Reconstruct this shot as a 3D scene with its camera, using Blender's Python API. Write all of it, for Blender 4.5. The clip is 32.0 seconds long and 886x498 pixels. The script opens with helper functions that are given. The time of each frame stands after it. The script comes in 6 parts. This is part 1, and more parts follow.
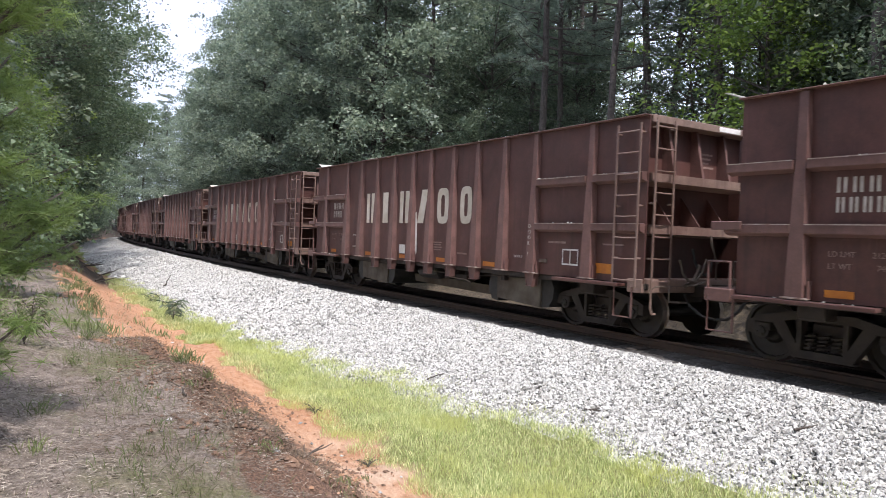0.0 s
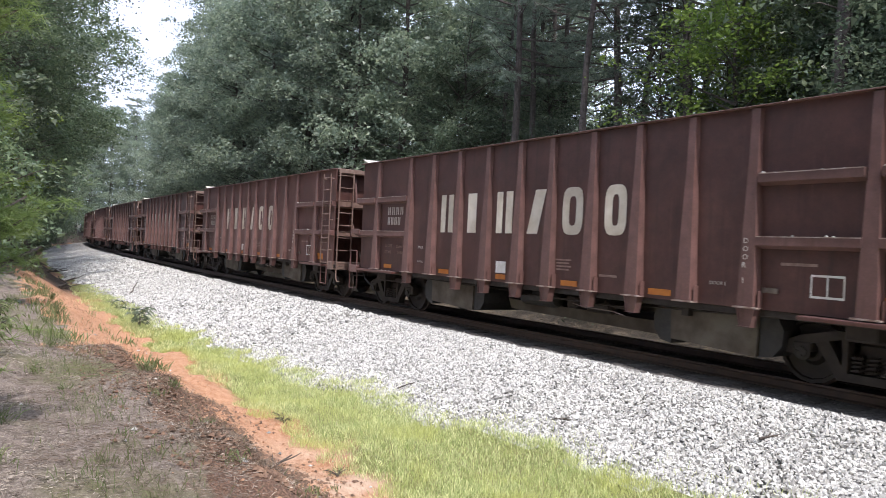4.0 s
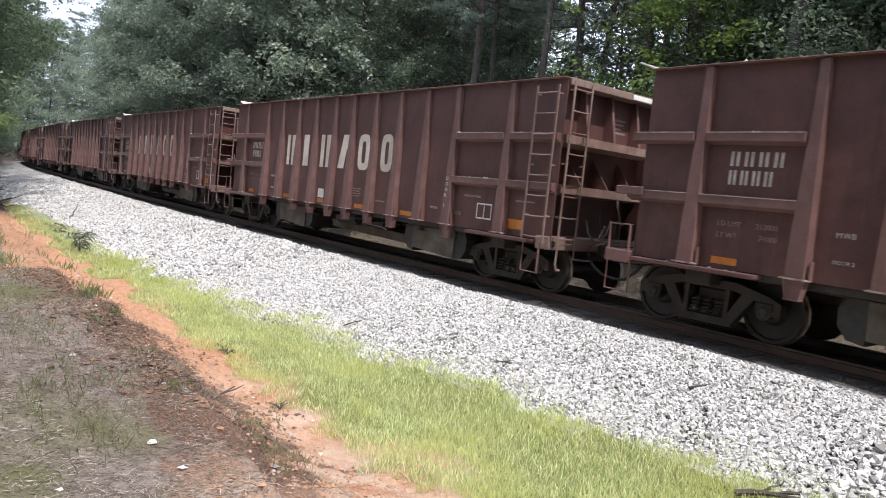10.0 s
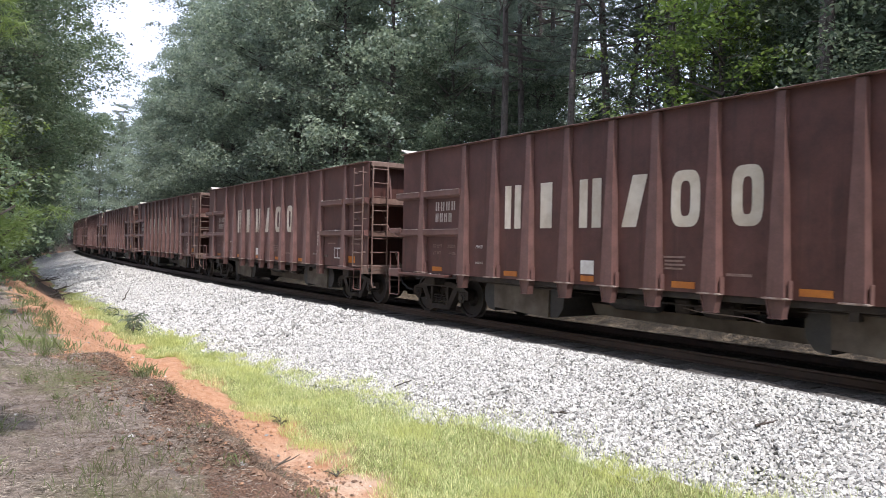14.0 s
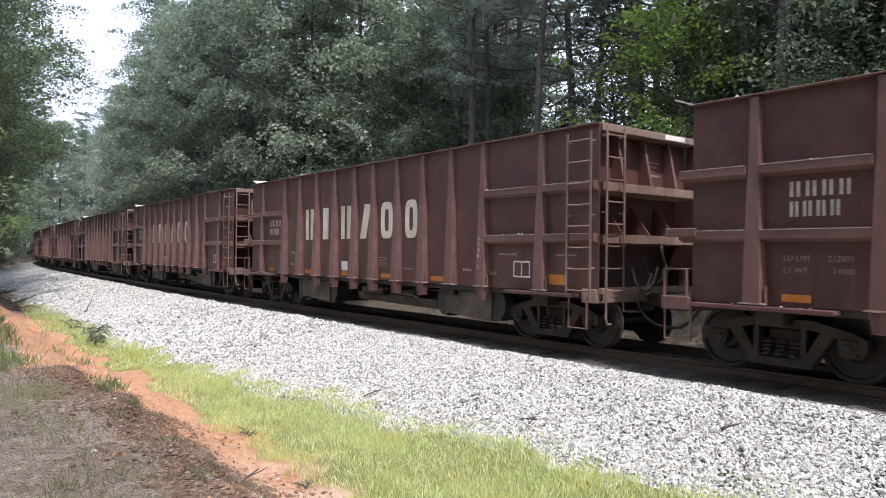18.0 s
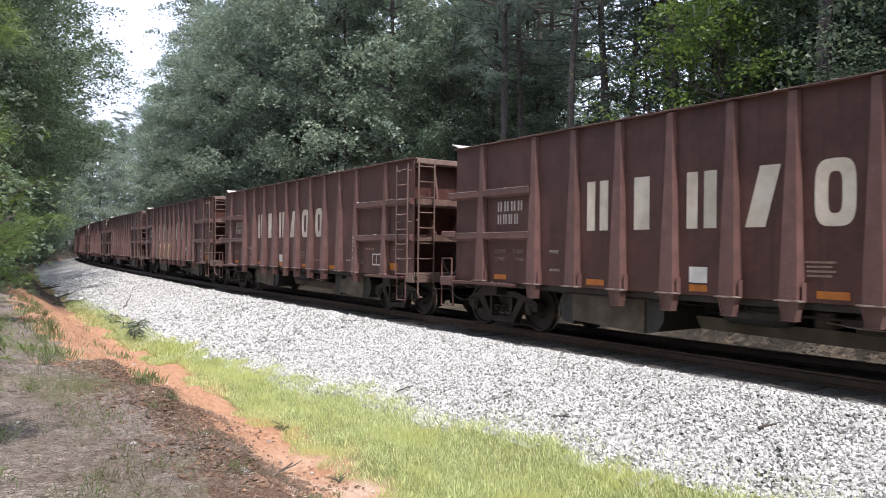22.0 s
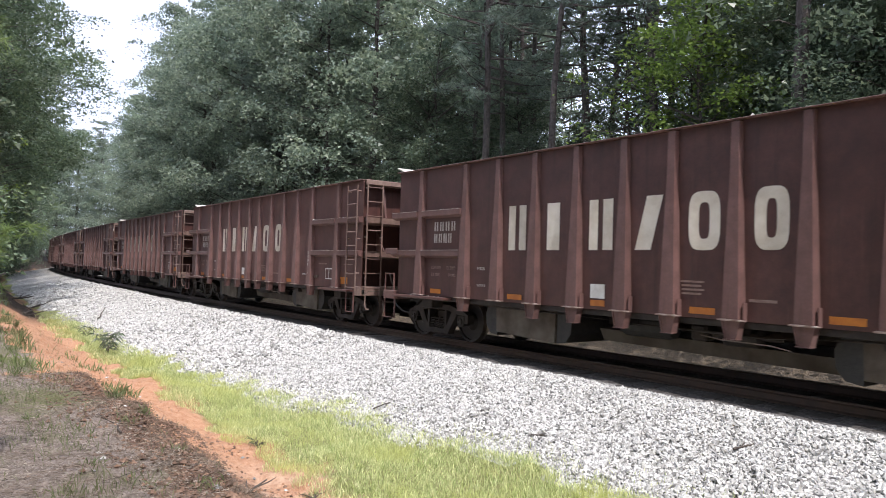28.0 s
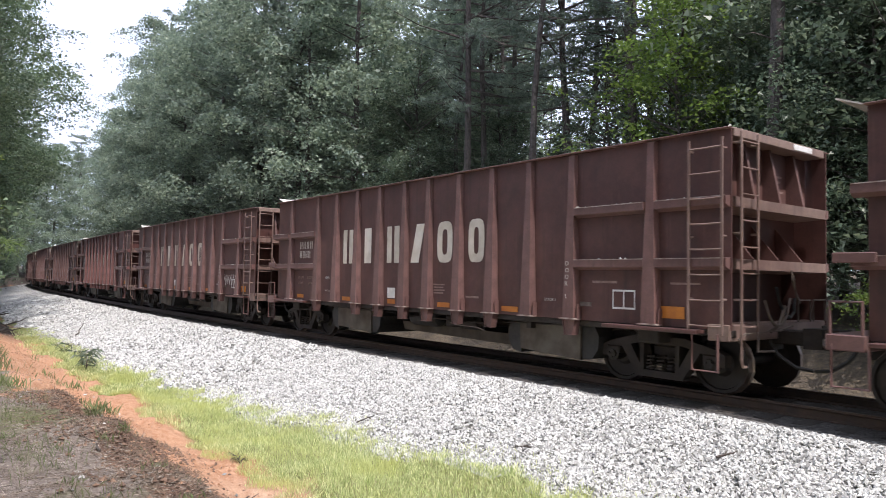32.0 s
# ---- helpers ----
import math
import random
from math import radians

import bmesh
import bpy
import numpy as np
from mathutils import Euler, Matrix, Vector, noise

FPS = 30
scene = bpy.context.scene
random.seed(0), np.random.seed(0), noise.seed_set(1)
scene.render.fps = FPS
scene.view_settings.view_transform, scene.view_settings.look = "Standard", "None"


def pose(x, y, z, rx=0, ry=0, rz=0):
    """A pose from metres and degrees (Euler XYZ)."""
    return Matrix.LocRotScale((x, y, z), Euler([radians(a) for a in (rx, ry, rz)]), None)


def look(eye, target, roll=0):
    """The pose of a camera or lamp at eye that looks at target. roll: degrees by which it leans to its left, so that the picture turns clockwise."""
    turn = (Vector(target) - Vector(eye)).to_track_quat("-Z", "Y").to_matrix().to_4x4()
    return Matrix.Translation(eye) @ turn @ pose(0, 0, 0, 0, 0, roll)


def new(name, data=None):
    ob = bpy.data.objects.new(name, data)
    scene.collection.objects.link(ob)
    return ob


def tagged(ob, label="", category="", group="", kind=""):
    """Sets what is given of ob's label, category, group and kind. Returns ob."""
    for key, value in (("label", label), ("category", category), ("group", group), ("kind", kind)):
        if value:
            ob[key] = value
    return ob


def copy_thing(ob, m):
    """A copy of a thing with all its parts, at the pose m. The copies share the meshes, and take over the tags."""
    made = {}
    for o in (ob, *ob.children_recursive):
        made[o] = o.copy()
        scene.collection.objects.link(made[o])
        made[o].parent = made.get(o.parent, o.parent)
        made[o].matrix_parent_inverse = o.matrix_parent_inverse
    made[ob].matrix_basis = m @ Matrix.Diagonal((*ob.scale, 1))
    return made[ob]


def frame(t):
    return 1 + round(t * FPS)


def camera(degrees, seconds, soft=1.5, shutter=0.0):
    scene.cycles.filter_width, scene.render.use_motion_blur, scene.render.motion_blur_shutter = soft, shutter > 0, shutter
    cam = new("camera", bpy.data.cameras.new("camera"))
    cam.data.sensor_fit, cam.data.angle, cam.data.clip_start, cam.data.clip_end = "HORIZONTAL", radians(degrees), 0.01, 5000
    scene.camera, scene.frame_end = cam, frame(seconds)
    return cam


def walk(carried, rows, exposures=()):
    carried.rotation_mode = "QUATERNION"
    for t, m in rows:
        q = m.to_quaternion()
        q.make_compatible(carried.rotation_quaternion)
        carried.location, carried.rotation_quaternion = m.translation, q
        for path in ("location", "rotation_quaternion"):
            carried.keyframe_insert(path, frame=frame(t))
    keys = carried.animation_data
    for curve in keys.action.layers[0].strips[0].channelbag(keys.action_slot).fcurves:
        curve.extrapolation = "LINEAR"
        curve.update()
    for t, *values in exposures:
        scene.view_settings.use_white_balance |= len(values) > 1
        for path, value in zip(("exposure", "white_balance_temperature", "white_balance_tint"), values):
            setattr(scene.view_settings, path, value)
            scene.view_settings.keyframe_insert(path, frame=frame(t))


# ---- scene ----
# ---------------------------------------------------------------- camera
EYE = (0.0, -8.783, 1.644)
cam = camera(64.0, 32.0, soft=0.6, shutter=0.06)
PATH = [
    (0, pose(EYE[0], EYE[1], EYE[2], 89.12, -2.24, 53.19)),
    (0.5, pose(EYE[0], EYE[1], EYE[2], 88.70, -2.19, 53.52)),
    (1, pose(EYE[0], EYE[1], EYE[2], 88.85, -1.26, 52.89)),
    (1.5, pose(EYE[0], EYE[1], EYE[2], 88.12, -1.69, 53.36)),
    (2, pose(EYE[0], EYE[1], EYE[2], 89.09, -3.01, 51.55)),
    (2.5, pose(EYE[0], EYE[1], EYE[2], 88.69, -4.61, 50.30)),
    (3, pose(EYE[0], EYE[1], EYE[2], 89.48, -4.02, 52.44)),
    (3.5, pose(EYE[0], EYE[1], EYE[2], 89.67, -3.46, 51.73)),
    (5.5, pose(EYE[0], EYE[1], EYE[2], 90.72, -0.86, 49.92)),
    (6, pose(EYE[0], EYE[1], EYE[2], 90.93, -0.18, 49.92)),
    (6.5, pose(EYE[0], EYE[1], EYE[2], 90.94, -1.12, 48.99)),
    (7, pose(EYE[0], EYE[1], EYE[2], 90.76, -1.70, 50.49)),
    (7.5, pose(EYE[0], EYE[1], EYE[2], 91.63, -1.15, 48.73)),
    (8, pose(EYE[0], EYE[1], EYE[2], 89.52, -1.53, 47.81)),
    (8.5, pose(EYE[0], EYE[1], EYE[2], 88.03, -2.66, 47.97)),
    (9, pose(EYE[0], EYE[1], EYE[2], 86.71, -3.24, 48.97)),
    (9.5, pose(EYE[0], EYE[1], EYE[2], 84.76, -5.90, 48.38)),
    (10, pose(EYE[0], EYE[1], EYE[2], 85.50, -5.95, 47.11)),
    (10.5, pose(EYE[0], EYE[1], EYE[2], 87.76, -1.62, 47.29)),
    (11, pose(EYE[0], EYE[1], EYE[2], 90.92, 0.20, 47.12)),
    (11.5, pose(EYE[0], EYE[1], EYE[2], 91.43, -1.06, 46.27)),
    (12, pose(EYE[0], EYE[1], EYE[2], 91.73, -2.01, 48.16)),
    (12.5, pose(EYE[0], EYE[1], EYE[2], 91.31, -1.63, 49.01)),
    (13, pose(EYE[0], EYE[1], EYE[2], 91.12, -0.68, 47.60)),
    (13.5, pose(EYE[0], EYE[1], EYE[2], 89.37, -1.07, 49.69)),
    (14, pose(EYE[0], EYE[1], EYE[2], 89.73, -1.08, 50.31)),
    (14.5, pose(EYE[0], EYE[1], EYE[2], 88.66, -1.05, 49.98)),
    (16.5, pose(EYE[0], EYE[1], EYE[2], 89.93, -1.11, 48.80)),
    (17, pose(EYE[0], EYE[1], EYE[2], 90.49, -1.04, 48.77)),
    (17.5, pose(EYE[0], EYE[1], EYE[2], 90.46, -0.75, 47.83)),
    (18, pose(EYE[0], EYE[1], EYE[2], 90.40, -0.60, 47.80)),
    (18.5, pose(EYE[0], EYE[1], EYE[2], 89.74, -0.86, 47.95)),
    (19, pose(EYE[0], EYE[1], EYE[2], 89.47, -0.89, 47.82)),
    (19.5, pose(EYE[0], EYE[1], EYE[2], 91.40, 0.25, 47.94)),
    (20, pose(EYE[0], EYE[1], EYE[2], 91.67, 0.97, 48.83)),
    (20.5, pose(EYE[0], EYE[1], EYE[2], 92.20, 0.67, 50.44)),
    (21, pose(EYE[0], EYE[1], EYE[2], 92.06, 0.40, 50.45)),
    (21.5, pose(EYE[0], EYE[1], EYE[2], 91.05, -0.10, 49.70)),
    (22, pose(EYE[0], EYE[1], EYE[2], 90.08, -0.60, 50.38)),
    (22.5, pose(EYE[0], EYE[1], EYE[2], 90.21, -0.81, 50.34)),
    (23, pose(EYE[0], EYE[1], EYE[2], 90.00, -0.39, 50.21)),
    (23.5, pose(EYE[0], EYE[1], EYE[2], 89.42, -0.54, 50.66)),
    (24, pose(EYE[0], EYE[1], EYE[2], 89.99, -0.29, 50.40)),
    (24.5, pose(EYE[0], EYE[1], EYE[2], 90.18, -0.40, 50.89)),
    (25, pose(EYE[0], EYE[1], EYE[2], 90.93, -0.10, 50.50)),
    (25.5, pose(EYE[0], EYE[1], EYE[2], 91.43, 0.00, 50.71)),
    (27.5, pose(EYE[0], EYE[1], EYE[2], 92.88, -1.38, 49.90)),
    (28, pose(EYE[0], EYE[1], EYE[2], 91.47, -1.61, 48.76)),
    (28.5, pose(EYE[0], EYE[1], EYE[2], 90.20, -2.94, 48.21)),
    (29, pose(EYE[0], EYE[1], EYE[2], 90.07, -2.36, 48.11)),
    (29.5, pose(EYE[0], EYE[1], EYE[2], 90.21, -2.47, 47.92)),
    (30, pose(EYE[0], EYE[1], EYE[2], 89.94, -2.22, 47.13)),
    (30.5, pose(EYE[0], EYE[1], EYE[2], 90.02, -2.28, 46.97)),
    (31, pose(EYE[0], EYE[1], EYE[2], 90.53, -1.66, 47.34)),
    (31.5, pose(EYE[0], EYE[1], EYE[2], 92.41, -0.57, 46.82)),
    (32, pose(EYE[0], EYE[1], EYE[2], 92.46, -1.02, 47.36)),
]
walk(cam, PATH, [(0.0, 0.5, 6420, 17), (32.0, 0.5, 6420, 17)])

# ---------------------------------------------------------------- light
SUN_EL, SUN_AZ = radians(61), radians(-13)      # azimuth from +x towards +y
world = bpy.data.worlds.new("sky")
scene.world = world
world.use_nodes = True
wn = world.node_tree
sky = wn.nodes.new("ShaderNodeTexSky")
sky.sky_type, sky.sun_disc = "NISHITA", False
sky.sun_elevation, sky.sun_rotation = SUN_EL, math.pi / 2 - SUN_AZ
sky.air_density, sky.dust_density, sky.ozone_density = 1.0, 5.0, 0.6
haze = wn.nodes.new("ShaderNodeMix")       # a white hazy summer sky over the clear one
haze.data_type = "RGBA"
haze.inputs[0].default_value = 0.8
haze.inputs[7].default_value = (6.7, 7.7, 9.5, 1)
wn.links.new(sky.outputs[0], haze.inputs[6])
wn.links.new(haze.outputs[2], wn.nodes["Background"].inputs[0])
wn.nodes["Background"].inputs[1].default_value = 0.15
sun = new("sun", bpy.data.lights.new("sun", "SUN"))
sun.data.energy, sun.data.angle, sun.data.color = 3.6, radians(0.8), (1.0, 0.96, 0.9)
sun.matrix_world = look((math.cos(SUN_EL) * math.cos(SUN_AZ) * 50, math.cos(SUN_EL) * math.sin(SUN_AZ) * 50, math.sin(SUN_EL) * 50), (0, 0, 0))

# ---------------------------------------------------------------- track geometry
# the middle line: straight up to s = -60, a curve of 894.5 m radius, tightening to 200 m past s = 100, then straight
LINE_S = np.arange(-700.0, 801.0, 1.0)
LINE_K = np.interp(LINE_S, [-60.001, -60.0, 100, 108, 215, 225], [0, 1 / 894.5, 1 / 894.5, 1 / 200, 1 / 200, 0])
LINE_A = np.concatenate([[0], np.cumsum((LINE_K[1:] + LINE_K[:-1]) / 2)])
LINE_X = 700.0 - np.concatenate([[0], np.cumsum(np.cos((LINE_A[1:] + LINE_A[:-1]) / 2))])
LINE_Y = np.concatenate([[0], np.cumsum(np.sin((LINE_A[1:] + LINE_A[:-1]) / 2))])


def on_track_np(s, n, z):
    """World places from the way s along the track (leftwards), the distance n from its middle towards the camera, and height z over the rail."""
    a = np.interp(s, LINE_S, LINE_A)
    near = np.clip(n, -40, 40)          # far from the track the ground runs straight out
    x = np.interp(s, LINE_S, LINE_X) - near * np.sin(a) - (n - near) * math.sin(0.15)
    y = np.interp(s, LINE_S, LINE_Y) - near * np.cos(a) - (n - near) * math.cos(0.15)
    return np.stack([x, y, z + 0 * x], -1)


def heading(s):
    return float(np.interp(s, LINE_S, LINE_A))


def on_track(s, n=0.0, z=0.0):
    return Vector(on_track_np(np.array(float(s)), n, z))


def track_sn(x, y):
    """The way along the track and the distance from it, for a world place."""
    s = -x
    for _ in range(12):
        c, a = on_track(s), heading(s)
        s += (x - c.x) * -math.cos(a) + (y - c.y) * math.sin(a)
    c, a = on_track(s), heading(s)
    return s, -((x - c.x) * math.sin(a) + (y - c.y) * math.cos(a))


# ---------------------------------------------------------------- materials
def nodes_of(name):
    m = bpy.data.materials.new(name)
    m.use_nodes = True
    nt = m.node_tree
    return m, nt, nt.nodes["Principled BSDF"]


def add(nt, kind, **inputs):
    nd = nt.nodes.new("ShaderNode" + kind)
    for k, v in inputs.items():
        nd.inputs[k.replace("_", " ")].default_value = v
    return nd


def mix_col(nt, fac, a, b, blend="MIX"):
    nd = nt.nodes.new("ShaderNodeMix")
    nd.data_type, nd.blend_type = "RGBA", blend
    for sock, v in ((nd.inputs[0], fac), (nd.inputs[6], a), (nd.inputs[7], b)):
        if isinstance(v, bpy.types.NodeSocket):
            nt.links.new(v, sock)
        elif isinstance(v, (int, float)):
            sock.default_value = v
        else:
            sock.default_value = (*v, 1)
    return nd.outputs[2]


def ramp(nt, src, lo, hi):
    nd = nt.nodes.new("ShaderNodeMapRange")
    nd.inputs[1].default_value, nd.inputs[2].default_value = lo, hi
    nt.links.new(src, nd.inputs[0])
    return nd.outputs[0]


def noise_of(nt, scale, detail=4.0, vec=None, rough=0.6):
    nd = add(nt, "TexNoise", Scale=scale, Detail=detail, Roughness=rough)
    if vec is None:
        tc = nt.nodes.new("ShaderNodeTexCoord")
        vec = tc.outputs["Object"]
    nt.links.new(vec, nd.inputs["Vector"])
    return nd.outputs["Fac"]


def stretched(nt, sx, sy, sz):
    tc = nt.nodes.new("ShaderNodeTexCoord")
    mp = nt.nodes.new("ShaderNodeMapping")
    mp.inputs["Scale"].default_value = (sx, sy, sz)
    nt.links.new(tc.outputs["Object"], mp.inputs["Vector"])
    return mp.outputs[0]


def bump(nt, bs, height, strength, dist):
    b = add(nt, "Bump", Strength=strength, Distance=dist)
    nt.links.new(height, b.inputs["Height"])
    nt.links.new(b.outputs[0], bs.inputs["Normal"])


def two_tone(name, a, b, scale=6.0, rough=0.8, metal=0.0, bump_s=0.3, bump_d=0.01, fine=60.0, per_object=0.0):
    m, nt, bs = nodes_of(name)
    n1 = noise_of(nt, scale)
    col = mix_col(nt, ramp(nt, n1, 0.35, 0.65), a, b)
    n2 = noise_of(nt, fine, 3)
    col = mix_col(nt, 0.35, col, mix_col(nt, n2, (0.25, 0.25, 0.25), (0.8, 0.8, 0.8)), "OVERLAY")
    if per_object:
        oi = nt.nodes.new("ShaderNodeObjectInfo")
        hv = add(nt, "HueSaturation")
        nt.links.new(ramp(nt, oi.outputs["Random"], 0, 1), hv.inputs["Saturation"])
        mr = nt.nodes.new("ShaderNodeMapRange")
        mr.inputs[3].default_value, mr.inputs[4].default_value = 1 - per_object, 1 + per_object
        nt.links.new(oi.outputs["Random"], mr.inputs[0])
        nt.links.new(mr.outputs[0], hv.inputs["Value"])
        hv.inputs["Saturation"].default_value = 1
        nt.links.remove(hv.inputs["Saturation"].links[0])
        nt.links.new(col, hv.inputs["Color"])
        col = hv.outputs[0]
    nt.links.new(col, bs.inputs["Base Color"])
    bs.inputs["Roughness"].default_value = rough
    bs.inputs["Metallic"].default_value = metal
    bump(nt, bs, n2, bump_s, bump_d)
    return m


def car_paint(name, base, faded, rust):
    """Weathered oxide-red freight car paint: faded patches, rust streaks that run down, dust."""
    m, nt, bs = nodes_of(name)
    big = noise_of(nt, 0.9, 5)
    streak = noise_of(nt, 1.0, 5, stretched(nt, 7, 7, 0.35))
    fine = noise_of(nt, 45, 4)
    col = mix_col(nt, ramp(nt, big, 0.38, 0.68), base, faded)
    col = mix_col(nt, ramp(nt, streak, 0.56, 0.78), col, rust)
    run = noise_of(nt, 1.0, 6, stretched(nt, 16, 16, 0.5), 0.7)
    col = mix_col(nt, ramp(nt, run, 0.60, 0.80), col, tuple(c * 1.25 + 0.008 for c in faded))
    speck = noise_of(nt, 14, 6, rough=0.75)
    col = mix_col(nt, ramp(nt, speck, 0.62, 0.72), col, (0.055, 0.028, 0.02))
    blotch = noise_of(nt, 3.2, 8, rough=0.72)
    col = mix_col(nt, 0.6, col, mix_col(nt, ramp(nt, blotch, 0.3, 0.7), (0.28, 0.28, 0.28), (0.72, 0.72, 0.72)), "OVERLAY")
    col = mix_col(nt, 0.45, col, mix_col(nt, fine, (0.2, 0.2, 0.2), (0.8, 0.8, 0.8)), "OVERLAY")
    oi = nt.nodes.new("ShaderNodeObjectInfo")
    hv = add(nt, "HueSaturation", Saturation=1.0)
    mr = nt.nodes.new("ShaderNodeMapRange")
    mr.inputs[3].default_value, mr.inputs[4].default_value = 0.86, 1.14
    nt.links.new(oi.outputs["Random"], mr.inputs[0])
    nt.links.new(mr.outputs[0], hv.inputs["Value"])
    nt.links.new(col, hv.inputs["Color"])
    nt.links.new(hv.outputs[0], bs.inputs["Base Color"])
    bs.inputs["Roughness"].default_value = 0.58
    bs.inputs["Sheen Weight"].default_value = 0.22        # a film of dust
    bs.inputs["Sheen Roughness"].default_value = 0.5
    bs.inputs["Sheen Tint"].default_value = (0.75, 0.55, 0.5, 1)
    bump(nt, bs, big, 0.35, 0.02)
    return m


PAINT = car_paint("oxide_paint", (0.05885, 0.0197, 0.01556), (0.08453, 0.03201, 0.0261), (0.03638, 0.01428, 0.01034))
PAINT_RED = car_paint("red_paint", (0.06634, 0.02167, 0.01822), (0.09416, 0.03448, 0.02955), (0.04494, 0.01674, 0.0128))
# stakes and ribs: faded side paint, lightened further for the sun on them
LIT_FADED_PAINT = car_paint("lit_faded_paint", (0.09965, 0.04637, 0.04071), (0.1341, 0.06956, 0.0616), (0.06912, 0.03267, 0.02611))
DUSTY = car_paint("dusty_brown", (0.12, 0.068, 0.056), (0.22, 0.155, 0.125), (0.08, 0.045, 0.035))
# the same fading and added sunlight over the red paint
LIT_FADED_RED = car_paint("lit_faded_red", (0.12, 0.04742, 0.04281), (0.1545, 0.06956, 0.06265), (0.08132, 0.03267, 0.02715))
STEEL = two_tone("dusty_steel", (0.16, 0.13, 0.11), (0.10, 0.075, 0.06), 5, 0.75, 0.0)
PAN = two_tone("dusty_pan", (0.115, 0.10, 0.078), (0.062, 0.046, 0.034), 2.2, 0.85)
GRIME = two_tone("truck_grime", (0.019, 0.0145, 0.012), (0.038, 0.029, 0.024), 6, 0.8)
TREAD = two_tone("wheel_steel", (0.028, 0.023, 0.02), (0.018, 0.015, 0.013), 8, 0.6, 0.2)
BRIGHT = two_tone("worn_tread", (0.30, 0.26, 0.23), (0.16, 0.12, 0.10), 5, 0.38, 0.75)
RAIL = two_tone("rail_steel", (0.10, 0.065, 0.045), (0.07, 0.05, 0.04), 6, 0.55, 0.5)
TIE = two_tone("tie_wood", (0.025, 0.021, 0.018), (0.05, 0.042, 0.035), 8, 0.95, per_object=0.25)
CREAM = two_tone("cream_paint", (0.66, 0.61, 0.52), (0.52, 0.46, 0.37), 3, 0.7, per_object=0.14)
WHITE = two_tone("white_paint", (0.78, 0.77, 0.74), (0.60, 0.58, 0.54), 5, 0.7)
WORN_WHITE = two_tone("worn_white", (0.50, 0.46, 0.42), (0.36, 0.32, 0.29), 9, 0.75)
FAINT = two_tone("faint_paint", (0.28, 0.20, 0.17), (0.20, 0.13, 0.11), 12, 0.8)
AMBER = two_tone("amber_reflector", (0.55, 0.20, 0.02), (0.38, 0.12, 0.02), 4, 0.45)
TAN = two_tone("tan_spray", (0.50, 0.38, 0.24), (0.33, 0.22, 0.14), 3, 0.75)
GREY_SPRAY = two_tone("grey_spray", (0.20, 0.185, 0.17), (0.11, 0.09, 0.08), 3, 0.75)
DARK = two_tone("dark_spray", (0.03, 0.03, 0.032), (0.05, 0.045, 0.045), 4, 0.7)
# pale edges of ribs and flanges: sunlight on dust put into the colour
LIT_DUST_EDGE = two_tone("lit_dusty_edge", (0.42, 0.36, 0.32), (0.20, 0.13, 0.11), 7, 0.8)
RUBBER = two_tone("rubber", (0.02, 0.02, 0.02), (0.035, 0.033, 0.03), 10, 0.7)
SHEET = two_tone("bare_sheet", (0.55, 0.53, 0.49), (0.40, 0.37, 0.33), 4, 0.6)
BARK = two_tone("pine_bark", (0.055, 0.046, 0.041), (0.115, 0.098, 0.088), 9, 0.95, bump_s=0.8, bump_d=0.04, fine=25)
CLOD = two_tone("dark_clod", (0.10, 0.062, 0.043), (0.24, 0.15, 0.10), 9, 0.95)
CLAY = two_tone("clay_crumb", (0.30, 0.155, 0.085), (0.46, 0.29, 0.19), 5, 0.95)
STICK = two_tone("dead_stick", (0.05, 0.04, 0.035), (0.09, 0.075, 0.06), 9, 0.95)


def leaf_mat(name, a, b, c, rough=0.5, trans=0.48, through_gain=1.0):
    """Foliage: each leaf its own shade between a and b, some c, light passing through."""
    m, nt, bs = nodes_of(name)
    geo = nt.nodes.new("ShaderNodeNewGeometry")
    tc = nt.nodes.new("ShaderNodeTexCoord")
    big = noise_of(nt, 0.9, 3, tc.outputs["Object"])
    col = mix_col(nt, geo.outputs["Random Per Island"], a, b)
    col = mix_col(nt, ramp(nt, big, 0.47, 0.62), col, c)
    oi = nt.nodes.new("ShaderNodeObjectInfo")
    hv = add(nt, "HueSaturation", Saturation=1.0)
    mr = nt.nodes.new("ShaderNodeMapRange")
    mr.inputs[3].default_value, mr.inputs[4].default_value = 0.75, 1.3
    nt.links.new(oi.outputs["Random"], mr.inputs[0])
    nt.links.new(mr.outputs[0], hv.inputs["Value"])
    nt.links.new(col, hv.inputs["Color"])
    nt.links.new(hv.outputs[0], bs.inputs["Base Color"])
    bs.inputs["Roughness"].default_value = rough
    tl = nt.nodes.new("ShaderNodeBsdfTranslucent")
    gain = mix_col(nt, 1.0, hv.outputs[0], (through_gain, through_gain, through_gain * 0.95), "MULTIPLY")
    nt.links.new(gain, tl.inputs[0])
    mx = nt.nodes.new("ShaderNodeMixShader")
    mx.inputs[0].default_value = trans
    nt.links.new(bs.outputs[0], mx.inputs[1])
    nt.links.new(tl.outputs[0], mx.inputs[2])
    nt.links.new(mx.outputs[0], nt.nodes["Material Output"].inputs[0])
    return m


